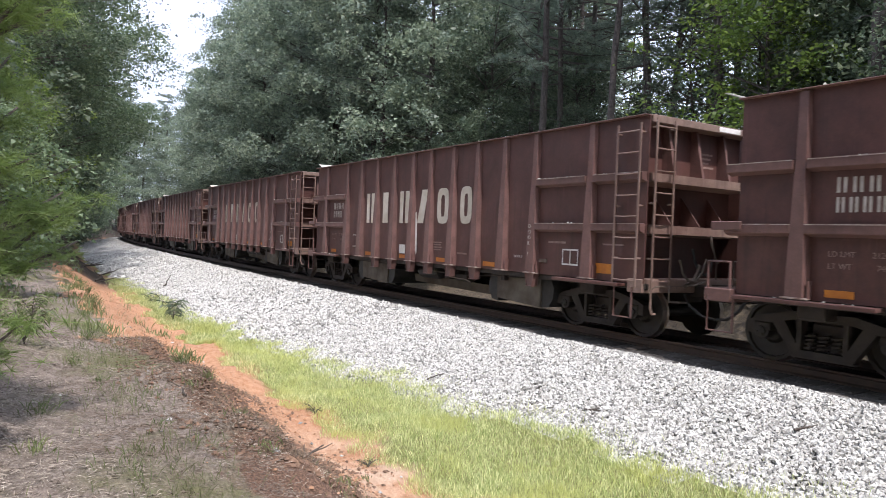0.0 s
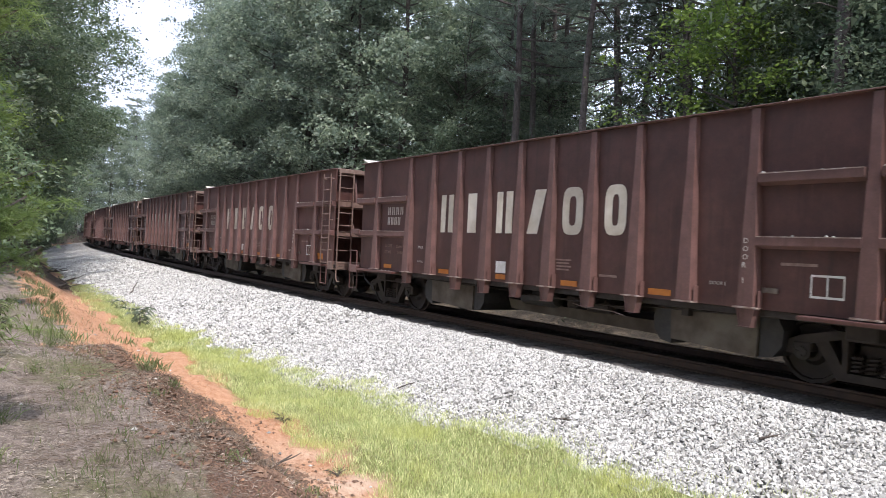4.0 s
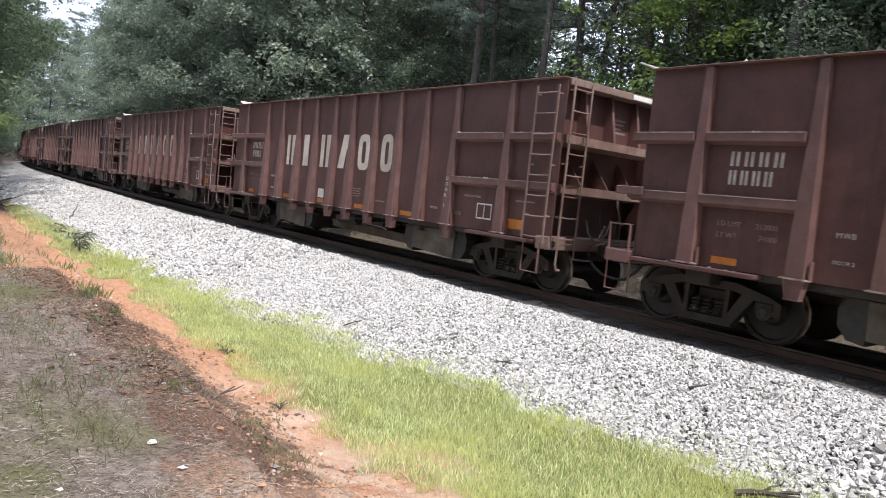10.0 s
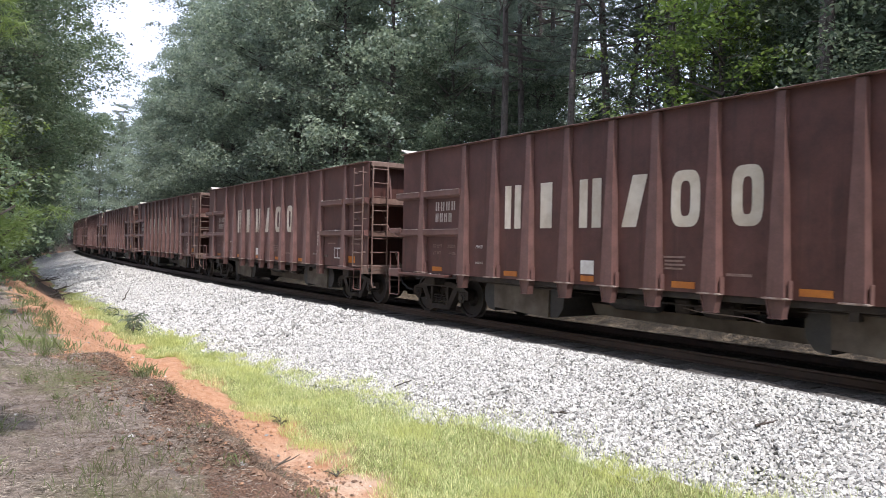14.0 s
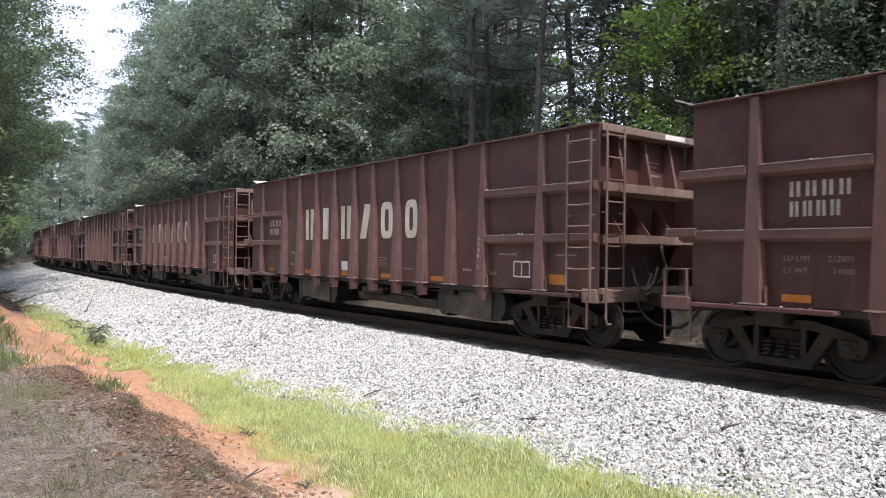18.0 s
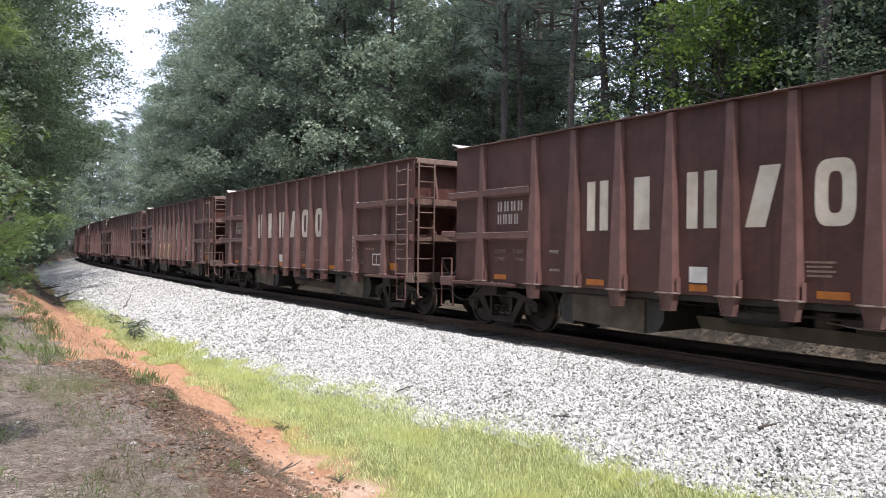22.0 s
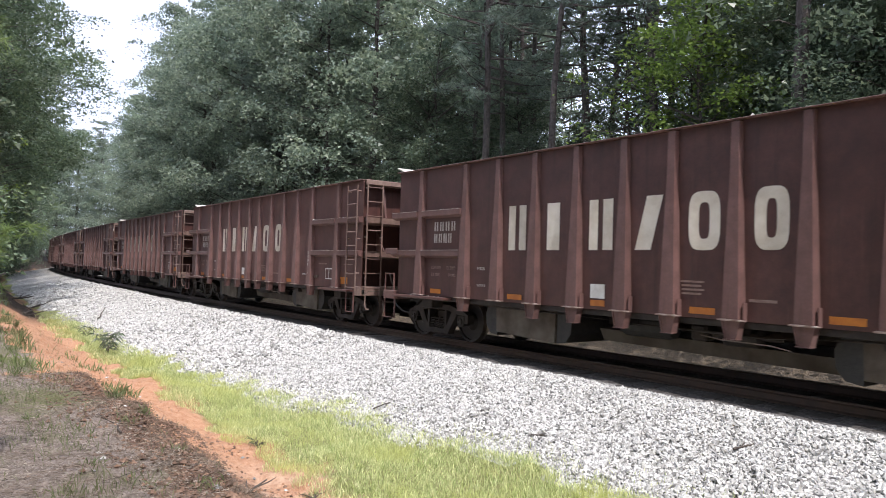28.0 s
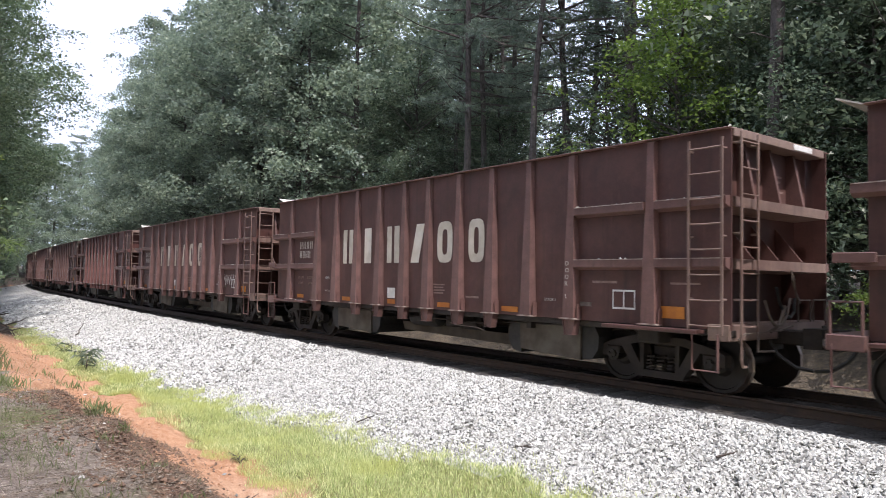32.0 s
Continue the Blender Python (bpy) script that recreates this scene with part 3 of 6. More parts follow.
for side in (0.755, -0.755):
    tagged(rail_run(side), "brown steel rail on wooden ties", "rail", kind="structure")
tie_mesh = None
for i in range(150):
    s = -8 + i * 0.53
    m = Matrix.Translation(on_track(s, 0, -0.255)) @ Matrix.Rotation(-heading(s), 4, "Z")
    if tie_mesh is None:
        tie = part("railway_tie", boxed(-0.115, 0.115, -1.3, 1.3, -0.09, 0.095, bevel=0.012), TIE)
        tie_mesh = tie.data
    else:
        tie = new("railway_tie", tie_mesh)
    tie.matrix_basis = m
    tagged(tie, "dark weathered wooden tie set in ballast", "railway tie", "ties under the rails")

# ---------------------------------------------------------------- the gondola car
# car space: x along the track (+ towards the rear ladder end), y across (- towards the camera), z from the rail top
POSTS = [-6.20, -4.61, -3.58, -2.54, -1.51, -0.47, 0.44, 1.49, 2.51, 3.53, 4.57, 6.18]
X_LEFT, X_RIGHT = -7.16, 7.48
Z_TOP, Z_SILL, Y_SIDE = 3.85, 1.0, 1.46
BRACKETED = {1, 3, 4, 5, 6, 7, 8, 10}
PITCH = 16.368
TRUCK_X = 6.05
WHEEL_R = 0.457


def post_mesh(sign):
    """A pressed side stake: narrow at the top, flaring wider and deeper below its shoulder."""
    bm = bmesh.new()
    rows = [(Z_TOP - 0.02, 0.07, 0.07), (Z_TOP - 0.75, 0.078, 0.085), (2.3, 0.105, 0.11), (1.3, 0.14, 0.13), (Z_SILL + 0.03, 0.145, 0.135)]
    rings = []
    for z, hw, d in rows:
        ys, yo = sign * (Y_SIDE - 0.002), sign * (Y_SIDE + d)
        rings.append([bm.verts.new(p) for p in ((-hw - 0.015, ys, z), (-hw * 0.86, yo, z), (hw * 0.86, yo, z), (hw + 0.015, ys, z))])
    for a, b in zip(rings, rings[1:]):
        for k in range(4):
            bm.faces.new((a[k], a[(k + 1) % 4], b[(k + 1) % 4], b[k]))
    bm.faces.new(rings[0])
    bm.faces.new(rings[-1][::-1])
    yo = sorted((sign * (Y_SIDE - 0.002), sign * (Y_SIDE + 0.16)))
    box(bm, -0.18, 0.18, yo[0], yo[1], Z_SILL + 0.005, Z_SILL + 0.026)
    yc = sorted((sign * (Y_SIDE - 0.002), sign * (Y_SIDE + 0.10)))
    box(bm, 0.168, 0.182, yc[0], yc[1], Z_SILL + 0.022, Z_SILL + 0.26)
    bmesh.ops.recalc_face_normals(bm, faces=bm.faces)
    return bm


def bracket_mesh(sign):
    """The short tapered foot under a stake."""
    bm = bmesh.new()
    y0, y1 = sign * (Y_SIDE - 0.03), sign * (Y_SIDE + 0.12)
    for s in (-1, 1):          # two tapered cheeks
        prism(bm, [(s * 0.125, Z_SILL + 0.006), (s * 0.145, Z_SILL + 0.006), (s * 0.09, 0.75), (s * 0.07, 0.75)], "y", y0, y1)
    ym = sign * (Y_SIDE + 0.095)
    prism(bm, [(-0.125, Z_SILL + 0.004), (0.125, Z_SILL + 0.004), (0.07, 0.75), (-0.07, 0.75)], "y", ym, ym + sign * 0.012)
    ya = sorted((y0, sign * (Y_SIDE + 0.135)))
    box(bm, -0.10, 0.10, ya[0], ya[1], 0.738, 0.75)
    bmesh.ops.recalc_face_normals(bm, faces=bm.faces)
    return bm


def rib_mesh(sign, x0, x1, z):
    """A hollow-section horizontal rib with a sloped lower face."""
    y0, y1 = sign * (Y_SIDE - 0.002), sign * (Y_SIDE + 0.12)
    bm = prism(bmesh.new(), [(y0, z - 0.10), (y1, z - 0.055), (y1, z + 0.065), (y0, z + 0.075)], "x", x0, x1)
    yl = sorted((y1 - sign * 0.008, y1 + sign * 0.004))
    return box(bm, x0 + 0.01, x1 - 0.01, yl[0], yl[1], z + 0.058, z + 0.072)      # the lip, coloured pale for the sun on its dusty top


def side_frame_mesh(sign):
    """A cast truck side frame: arched top member, dropped bottom member and columns round the spring opening."""
    bm = bmesh.new()
    y0, y1 = sign * 0.93, sign * 1.10
    top = [(-1.12, 0.42), (-1.12, 0.60), (-0.95, 0.68), (-0.45, 0.80), (0.45, 0.80), (0.95, 0.68), (1.12, 0.60), (1.12, 0.42), (0.98, 0.42), (0.9, 0.56), (0.42, 0.68), (-0.42, 0.68), (-0.9, 0.56), (-0.98, 0.42)]
    prism(bm, top, "y", y0, y1)
    prism(bm, [(-0.72, 0.60), (-0.55, 0.66), (-0.30, 0.24), (-0.42, 0.17)], "y", y0, y1)
    prism(bm, [(0.72, 0.60), (0.55, 0.66), (0.30, 0.24), (0.42, 0.17)], "y", y0, y1)
    prism(bm, [(-0.44, 0.15), (0.44, 0.15), (0.40, 0.26), (-0.40, 0.26)], "y", y0, y1)
    prism(bm, [(-0.36, 0.26), (-0.29, 0.26), (-0.29, 0.70), (-0.36, 0.70)], "y", y0, y1)
    prism(bm, [(0.29, 0.26), (0.36, 0.26), (0.36, 0.70), (0.29, 0.70)], "y", y0, y1)
    return bm


def spring_mesh(sign):
    bm = bmesh.new()
    for x in (-0.19, 0.0, 0.19):
        pts = [(x + 0.075 * math.cos(k * 1.3), sign * 1.02 + 0.075 * math.sin(k * 1.3), 0.265 + k * 0.0115) for k in range(21)]
        rod(bm, pts, 0.019, 4)
    return bm


def wheelset_mesh():
    """Two plain-disc wheels with flanges on one axle, centred on the axle."""
    bm = bmesh.new()
    for sg in (-1, 1):
        prof = [(0.10, 0.66), (0.13, 0.67), (0.30, 0.715), (0.395, 0.70), (0.478, 0.695), (0.482, 0.715), (0.460, 0.73), (0.457, 0.80), (0.452, 0.835), (0.40, 0.835), (0.385, 0.80), (0.20, 0.785), (0.145, 0.84), (0.10, 0.845)]
        lathe(bm, [(r, sg * h) for r, h in prof], "y", 16)
        lathe(bm, [(0.08, sg * 0.845), (0.105, sg * 0.93), (0.115, sg * 1.11), (0.075, sg * 1.125), (0.075, sg * 1.15)], "y", 14)
        for k in range(3):
            a = k * 2 * math.pi / 3
            lathe(bm, [(0.016, sg * 1.13), (0.016, sg * 1.165)], "y", 6, (0.05 * math.cos(a), 0, 0.05 * math.sin(a)))
    lathe(bm, [(0.085, -0.68), (0.085, 0.68)], "y", 12)
    return bm


def add_truck(car, x):
    base = part("truck", boxed(-0.24, 0.24, -0.92, 0.92, 0.40, 0.66, bevel=0.03), GRIME, car, "grimy cast steel truck with coil springs", m=Matrix.Translation((x, 0, 0)))
    for sg in (-1, 1):
        part("side_frame", side_frame_mesh(sg), GRIME, base)
        part("spring", spring_mesh(sg), GRIME, base)
        for dx in ((-0.89, 0.89) if sg < 0 else ()):
            yy = sorted((sg * 0.93, sg * 1.12))
            part("bearing_adapter", boxed(dx - 0.13, dx + 0.13, yy[0], yy[1], 0.47, 0.60, bevel=0.02), GRIME, base)
    for dx in (-0.89, 0.89):
        second_material(part("wheelset", wheelset_mesh(), TREAD, base, m=Matrix.Translation((dx, 0, WHEEL_R))), BRIGHT, lambda c: math.hypot(c.x, c.z) > 0.43)
    for dx in (-0.35, 0.35):
        bm = boxed(dx - 0.05, dx + 0.05, -0.78, 0.78, 0.30, 0.42, bevel=0.02)
        part("brake_beam", bm, GRIME, base)
    return base


def add_ladder(car, stile_a, stile_b, z0, z1, rungs, normal, name="ladder"):
    """A ladder from two upright bars and round rungs; normal is the way it stands off the wall."""
    a, b = Vector(stile_a), Vector(stile_b)
    nrm = Vector(normal)
    bm = bmesh.new()
    d = (b - a).normalized() * 0.018
    for p in (a,):
        prism(bm, [(p.x - abs(d.x) - abs(nrm.x) * 0.012, p.y - abs(d.y) - abs(nrm.y) * 0.012), (p.x + abs(d.x) + abs(nrm.x) * 0.012, p.y - abs(d.y) - abs(nrm.y) * 0.012),
                   (p.x + abs(d.x) + abs(nrm.x) * 0.012, p.y + abs(d.y) + abs(nrm.y) * 0.012), (p.x - abs(d.x) - abs(nrm.x) * 0.012, p.y + abs(d.y) + abs(nrm.y) * 0.012)], "z", z0, z1)
        for z in (z0 + 0.5, (z0 + z1) / 2, z1 - 0.15):
            rod(bm, [p + Vector((0, 0, z)), p - nrm * 0.11 + Vector((0, 0, z))], 0.018, 5)
    lad = part(name, bm, DUSTY, car, "bent brown steel ladder with round rungs")
    shared("stile", lad, lad, Matrix.Translation(b - a))
    for i in range(rungs):
        z = z0 + (z1 - z0) * (i + 0.35) / (rungs - 0.3)
        bow = nrm * 0.015
        part("rung", rod(bmesh.new(), [a + Vector((0, 0, z)), (a + b) / 2 + bow + Vector((0, 0, z - 0.008)), b + Vector((0, 0, z))], 0.014, 5), DUSTY, lad)
    return lad


def plate(x0, x1, sign, z0, z1, out=0.006, th=0.004):
    y = sorted((sign * (Y_SIDE + out), sign * (Y_SIDE + out - th)))
    return boxed(x0, x1, y[0], y[1], z0, z1)


def plates(rects, sign, out=0.006, th=0.004):
    bm = bmesh.new()
    for x0, x1, z0, z1 in rects:
        y = sorted((sign * (Y_SIDE + out), sign * (Y_SIDE + out - th)))
        box(bm, x0, x1, y[0], y[1], z0, z1)
    return bm


def ring_plate(x0, x1, z0, z1, wall, sign):
    """A rounded upright ring painted on the side."""
    bm = bmesh.new()
    cx, cz, hw, hh = (x0 + x1) / 2, (z0 + z1) / 2, (x1 - x0) / 2, (z1 - z0) / 2
    y = sign * (Y_SIDE + 0.005)
    outer, inner = [], []
    for k in range(24):
        a = 2 * math.pi * k / 24
        sx = math.copysign(abs(math.cos(a)) ** 0.55, math.cos(a))
        sz = math.copysign(abs(math.sin(a)) ** 0.55, math.sin(a))
        outer.append(bm.verts.new((cx + hw * sx, y, cz + hh * sz)))
        inner.append(bm.verts.new((cx + (hw - wall) * sx, y, cz + (hh - wall) * sz)))
    for k in range(24):
        j = (k + 1) % 24
        bm.faces.new((outer[k], outer[j], inner[j], inner[k]))
    r = bmesh.ops.extrude_face_region(bm, geom=bm.faces[:])
    for v in r["geom"]:
        if isinstance(v, bmesh.types.BMVert):
            v.co.y -= sign * 0.004
    bmesh.ops.recalc_face_normals(bm, faces=bm.faces)
    return bm


def build_car(brake):
    car = new("gondola_car")
    tagged(car, "weathered brown high-sided gondola freight car on rails", "railway car", "cars of the train")
    # body shell
    for sg in (-1, 1):
        bm = bmesh.new()
        y = sorted((sg * (Y_SIDE - 0.012), sg * Y_SIDE))
        xs = [X_LEFT] + POSTS + [X_RIGHT]
        # the sheet bellies slightly between its stakes
        nz = 5
        grid = []
        cols = []
        for a, b in zip(xs, xs[1:]):
            cols += [a + (b - a) * t for t in (0, 0.33, 0.67)]
        cols.append(xs[-1])
        rng = random.Random(5 + sg)
        for i, x in enumerate(cols):
            col = []
            for k in range(nz):
                z = Z_SILL + 0.0 + (Z_TOP - Z_SILL) * k / (nz - 1)
                belly = 0.0 if i % 3 == 0 or k in (0, nz - 1) else rng.uniform(-0.004, 0.004) - 0.002
                col.append(bm.verts.new((x, sg * (Y_SIDE + min(belly, 0)), z)))
            grid.append(col)
        for i in range(len(grid) - 1):
            for k in range(nz - 1):
                bm.faces.new((grid[i][k], grid[i + 1][k], grid[i + 1][k + 1], grid[i][k + 1]))
        r = bmesh.ops.extrude_face_region(bm, geom=bm.faces[:])
        for v in r["geom"]:
            if isinstance(v, bmesh.types.BMVert):
                v.co.y = sg * (Y_SIDE - 0.02)
        bmesh.ops.recalc_face_normals(bm, faces=bm.faces)
        part("side_wall", bm, PAINT, car)
        yy = sorted((sg * (Y_SIDE - 0.07), sg * (Y_SIDE + 0.10)))
        part("top_chord", boxed(X_LEFT - 0.02, X_RIGHT, yy[0], yy[1], Z_TOP, Z_TOP + 0.016, bevel=0.005), LIT_FADED_PAINT, car)
        yy = sorted((sg * (Y_SIDE - 0.14), sg * (Y_SIDE - 0.03)))
        # the sill takes the dark grime colour to stand for shade in its recess
        part("side_sill", boxed(X_LEFT, X_RIGHT, yy[0], yy[1], Z_SILL - 0.10, Z_SILL, bevel=0.01), GRIME, car)
        first = brk = None
        for i, x in enumerate(POSTS):
            if first is None:
                first = part("side_post", post_mesh(sg), LIT_FADED_PAINT, car, m=Matrix.Translation((x, 0, 0)))
                second_material(first, LIT_DUST_EDGE, lambda c: Z_SILL + 0.003 < c.z < Z_SILL + 0.028)
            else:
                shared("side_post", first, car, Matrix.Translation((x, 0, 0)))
            if i in BRACKETED and sg < 0:
                if brk is None:
                    brk = part("post_foot", bracket_mesh(sg), LIT_FADED_PAINT, car, m=Matrix.Translation((x, 0, 0)))
                else:
                    shared("post_foot", brk, car, Matrix.Translation((x, 0, 0)))
        for z in (2.83, 1.95):
            for x0, x1 in ((X_LEFT - 0.16, POSTS[0] - 0.10), (POSTS[0] + 0.10, POSTS[1] - 0.10), (POSTS[10] + 0.10, POSTS[11] - 0.10), (POSTS[11] + 0.10, X_RIGHT - 0.02)):
                rib = part("rib", rib_mesh(sg, x0, x1, z), LIT_FADED_PAINT, car)
                second_material(rib, LIT_DUST_EDGE, lambda c: z + 0.056 < c.z < z + 0.073 and abs(c.y) > Y_SIDE + 0.10)
        # end running boards over the trucks
        for x0, x1 in ((-7.1, -5.1), (5.35, 7.05)):
            yy = sorted((sg * 1.2, sg * (Y_SIDE + 0.20)))
            part("step_board", boxed(x0, x1, yy[0], yy[1], 0.93, 0.985, bevel=0.008), PAINT, car)
    # stones spilled on the ribs, the chord and the step boards
    rng = random.Random(31)
    bm = bmesh.new()
    for x0, x1, z, y, k in ((4.6, 5.9, 2.91, -Y_SIDE - 0.06, 9), (6.2, 6.9, 2.91, -Y_SIDE - 0.06, 4), (4.6, 5.9, 2.03, -Y_SIDE - 0.06, 3), (-5.6, -5.2, 2.91, -Y_SIDE - 0.06, 2), (-6.6, -5.3, 0.995, -Y_SIDE - 0.1, 7), (-6.5, 7.2, Z_TOP + 0.028, -Y_SIDE, 10)):
        for _ in range(k):
            r = bmesh.ops.create_icosphere(bm, subdivisions=1, radius=rng.uniform(0.009, 0.022))
            c = Vector((rng.uniform(x0, x1), y + rng.uniform(-0.03, 0.03), z))
            for v in r["verts"]:
                v.co = Vector((v.co.x * rng.uniform(0.8, 1.5), v.co.y, v.co.z * 0.7)) + c
    tagged(part("spilled_stone", bm, STONE, car), kind="stuff")
    # floor and load
    part("floor", boxed(X_LEFT + 0.02, X_RIGHT - 0.4, -1.37, 1.37, 0.92, 0.99), GRIME, car)
    bm = bmesh.new()
    bmesh.ops.create_grid(bm, x_segments=40, y_segments=10, size=0.5)
    rng = random.Random(8)
    for v in bm.verts:
        x, y = v.co.x * 13.2 + 0.15, v.co.y * 2.74
        heap = 3.15 + 0.22 * math.cos(y * 1.05) * (0.6 + 0.4 * math.cos(x * 1.1)) + rng.uniform(-0.03, 0.03)
        v.co = (x, y, heap)
    part("stone_load", bm, BALLAST, car, "grey crushed stone filling the open car")
    # right end with ladders
    for z0, z1, back in ((2.75, Z_TOP, 0.31), (1.87, 2.75, 0.50), (1.0, 1.87, 0.72)):
        part("end_wall", boxed(X_RIGHT - back - 0.03, X_RIGHT - back, -1.38, 1.38, z0 + 0.002, z1), PAINT, car)
    part("end_chord", boxed(X_RIGHT - 0.36, X_RIGHT, -1.39, 1.39, Z_TOP - 0.10, Z_TOP + 0.03, bevel=0.01), DUSTY, car)
    for z, back in ((2.83, 0.56), (1.95, 0.75)):
        part("end_rib", prism(bmesh.new(), [(X_RIGHT - back, z - 0.12), (X_RIGHT + 0.02, z - 0.09), (X_RIGHT + 0.02, z + 0.06), (X_RIGHT - back, z + 0.075)], "y", -1.39, 1.39), DUSTY, car)
    for y in (-0.75, 0.0, 0.75):
        part("end_stiffener", prism(bmesh.new(), [(X_RIGHT - 0.31, 2.9), (X_RIGHT - 0.03, 2.9), (X_RIGHT - 0.2, Z_TOP - 0.1), (X_RIGHT - 0.31, Z_TOP - 0.1)], "y", y - 0.03, y + 0.03), LIT_FADED_PAINT, car)
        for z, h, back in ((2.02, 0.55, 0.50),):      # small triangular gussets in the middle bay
            part("gusset", prism(bmesh.new(), [(X_RIGHT - back, z), (X_RIGHT - 0.06, z), (X_RIGHT - back, z + h)], "y", y - 0.012, y + 0.012), LIT_FADED_PAINT, car)
    bm = bmesh.new()
    for i, w in enumerate((0.62, 0.48, 0.53, 0.58)):
        box(bm, X_RIGHT - 0.309, X_RIGHT - 0.306, 0.28, w, 3.12 + 0.08 * i, 3.155 + 0.08 * i)
    tagged(part("end_stencil", bm, FAINT, car, "small worn stencil bars"), kind="stuff")
    part("end_mark", boxed(X_RIGHT + 0.003, X_RIGHT + 0.006, 0.35, 0.95, Z_TOP - 0.075, Z_TOP + 0.012), WHITE, car, "white painted patch on the top rail")
    add_ladder(car, (X_RIGHT - 0.58, -Y_SIDE - 0.15, 0), (X_RIGHT - 0.06, -Y_SIDE - 0.15, 0), 0.93, 3.72, 8, (0, -1, 0))
    add_ladder(car, (X_RIGHT + 0.115, -1.40, 0), (X_RIGHT + 0.115, -0.95, 0), 0.93, 3.80, 8, (1, 0, 0))
    # steps under the corners
    for x0, x1, y in ((X_RIGHT - 0.52, X_RIGHT - 0.12, -Y_SIDE - 0.15), (-7.55, -7.12, -Y_SIDE - 0.11), (-7.55, -7.12, Y_SIDE + 0.11)):
        part("stirrup_step", rod(bmesh.new(), [(x0, y, 0.95), (x0, y, 0.42), (x1, y, 0.42), (x1, y, 0.95)], 0.02, 6), LIT_FADED_PAINT, car)
    # left end: a wall, a platform with rails, a deflector sheet on top
    part("end_wall", boxed(X_LEFT, X_LEFT + 0.03, -1.37, 1.37, Z_SILL - 0.05, Z_TOP), PAINT, car)
    for z in (2.83, 1.95):
        part("end_rib", prism(bmesh.new(), [(X_LEFT, z - 0.12), (X_LEFT - 0.16, z - 0.07), (X_LEFT - 0.16, z + 0.06), (X_LEFT, z + 0.075)], "y", -1.39, 1.39), LIT_FADED_PAINT, car)
    part("side_rail_box", boxed(-7.52, -7.02, -1.62, -1.585, 1.93, 2.06, bevel=0.012), LIT_FADED_PAINT, car)
    part("platform", boxed(-7.62, X_LEFT, -1.58, 1.58, 0.86, 1.06, bevel=0.015), LIT_FADED_PAINT, car)
    for sg in (-1, 1):
        part("grab_rail", rod(bmesh.new(), [(-7.57, sg * 1.55, 1.06), (-7.57, sg * 1.55, 1.46), (-7.2, sg * 1.55, 1.46), (-7.2, sg * 1.55, 1.06)], 0.022, 6), LIT_FADED_PAINT, car)
    part("deflector", prism(bmesh.new(), [(X_LEFT + 0.02, Z_TOP + 0.03), (X_LEFT - 0.42, Z_TOP + 0.20), (X_LEFT - 0.43, Z_TOP + 0.18), (X_LEFT + 0.02, Z_TOP + 0.01)], "y", -1.30, 1.30), SHEET, car, "bare metal slanted sheet over the end")
    # end sill, coupler, hose at the right end
    part("end_sill", boxed(X_RIGHT - 0.36, X_RIGHT - 0.02, -1.48, 1.48, 0.84, 1.08, bevel=0.015), DUSTY, car)
    for x0, d in ((X_RIGHT + 0.02, 1), (-7.64, -1)):
        bm = boxed(min(x0 - 0.3 * d, x0 + 0.42 * d), max(x0 - 0.3 * d, x0 + 0.42 * d), -0.12, 0.12, 0.76, 0.98, bevel=0.02)
        prism(bm, [(x0 + 0.36 * d, -0.18), (x0 + 0.60 * d, -0.10), (x0 + 0.60 * d, 0.12), (x0 + 0.36 * d, 0.18)], "z", 0.72, 1.02)
        part("coupler", bm, GRIME, car, "dirty cast steel coupler")
        part("air_hose", rod(bmesh.new(), [(x0, -0.45, 0.82), (x0 + 0.15 * d, -0.46, 0.62), (x0 + 0.38 * d, -0.42, 0.47), (x0 + 0.6 * d, -0.38, 0.44)], 0.028, 6), RUBBER, car)
        part("cut_lever", rod(bmesh.new(), [(x0 + 0.06 * d, -1.42, 0.88), (x0 + 0.10 * d, -1.3, 0.96), (x0 + 0.12 * d, -0.35, 0.98), (x0 + 0.2 * d, -0.15, 1.05)], 0.016, 5), STEEL, car)
    part("hose_loop", rod(bmesh.new(), [(X_RIGHT + 0.04, -0.62, 1.42), (X_RIGHT + 0.08, -0.58, 1.20), (X_RIGHT + 0.10, -0.45, 1.06), (X_RIGHT + 0.12, -0.28, 1.06), (X_RIGHT + 0.12, -0.12, 1.2), (X_RIGHT + 0.10, 0.02, 1.45)], 0.022, 6), STEEL, car)
    for y in (0.35, 0.85):
        part("end_handrail", rod(bmesh.new(), [(X_RIGHT + 0.06, y, 1.08), (X_RIGHT + 0.06, y, 1.42), (X_RIGHT + 0.06, y + 0.4, 1.42), (X_RIGHT + 0.06, y + 0.4, 1.08)], 0.017, 5), STEEL, car)
    # hand brake
    if brake:
        bz, by = {"high": (3.42, -0.35), "mid": (2.16, -0.62)}[brake]
        bx, wr = X_RIGHT + 0.05, {"high": 0.27, "mid": 0.24}[brake]
        hous = part("brake_housing", boxed(bx - 0.2, bx + 0.1, by - 0.15, by + 0.15, bz - 0.2, bz + 0.17, bevel=0.05), STEEL, car, "dusty hand brake gear box")
        bm = bmesh.new()
        rod(bm, [(bx + 0.22, by + wr * math.cos(k * math.pi / 10), bz + wr * math.sin(k * math.pi / 10)) for k in range(21)], 0.02, 5)
        for k in range(4):
            a = k * math.pi / 2 + 0.3
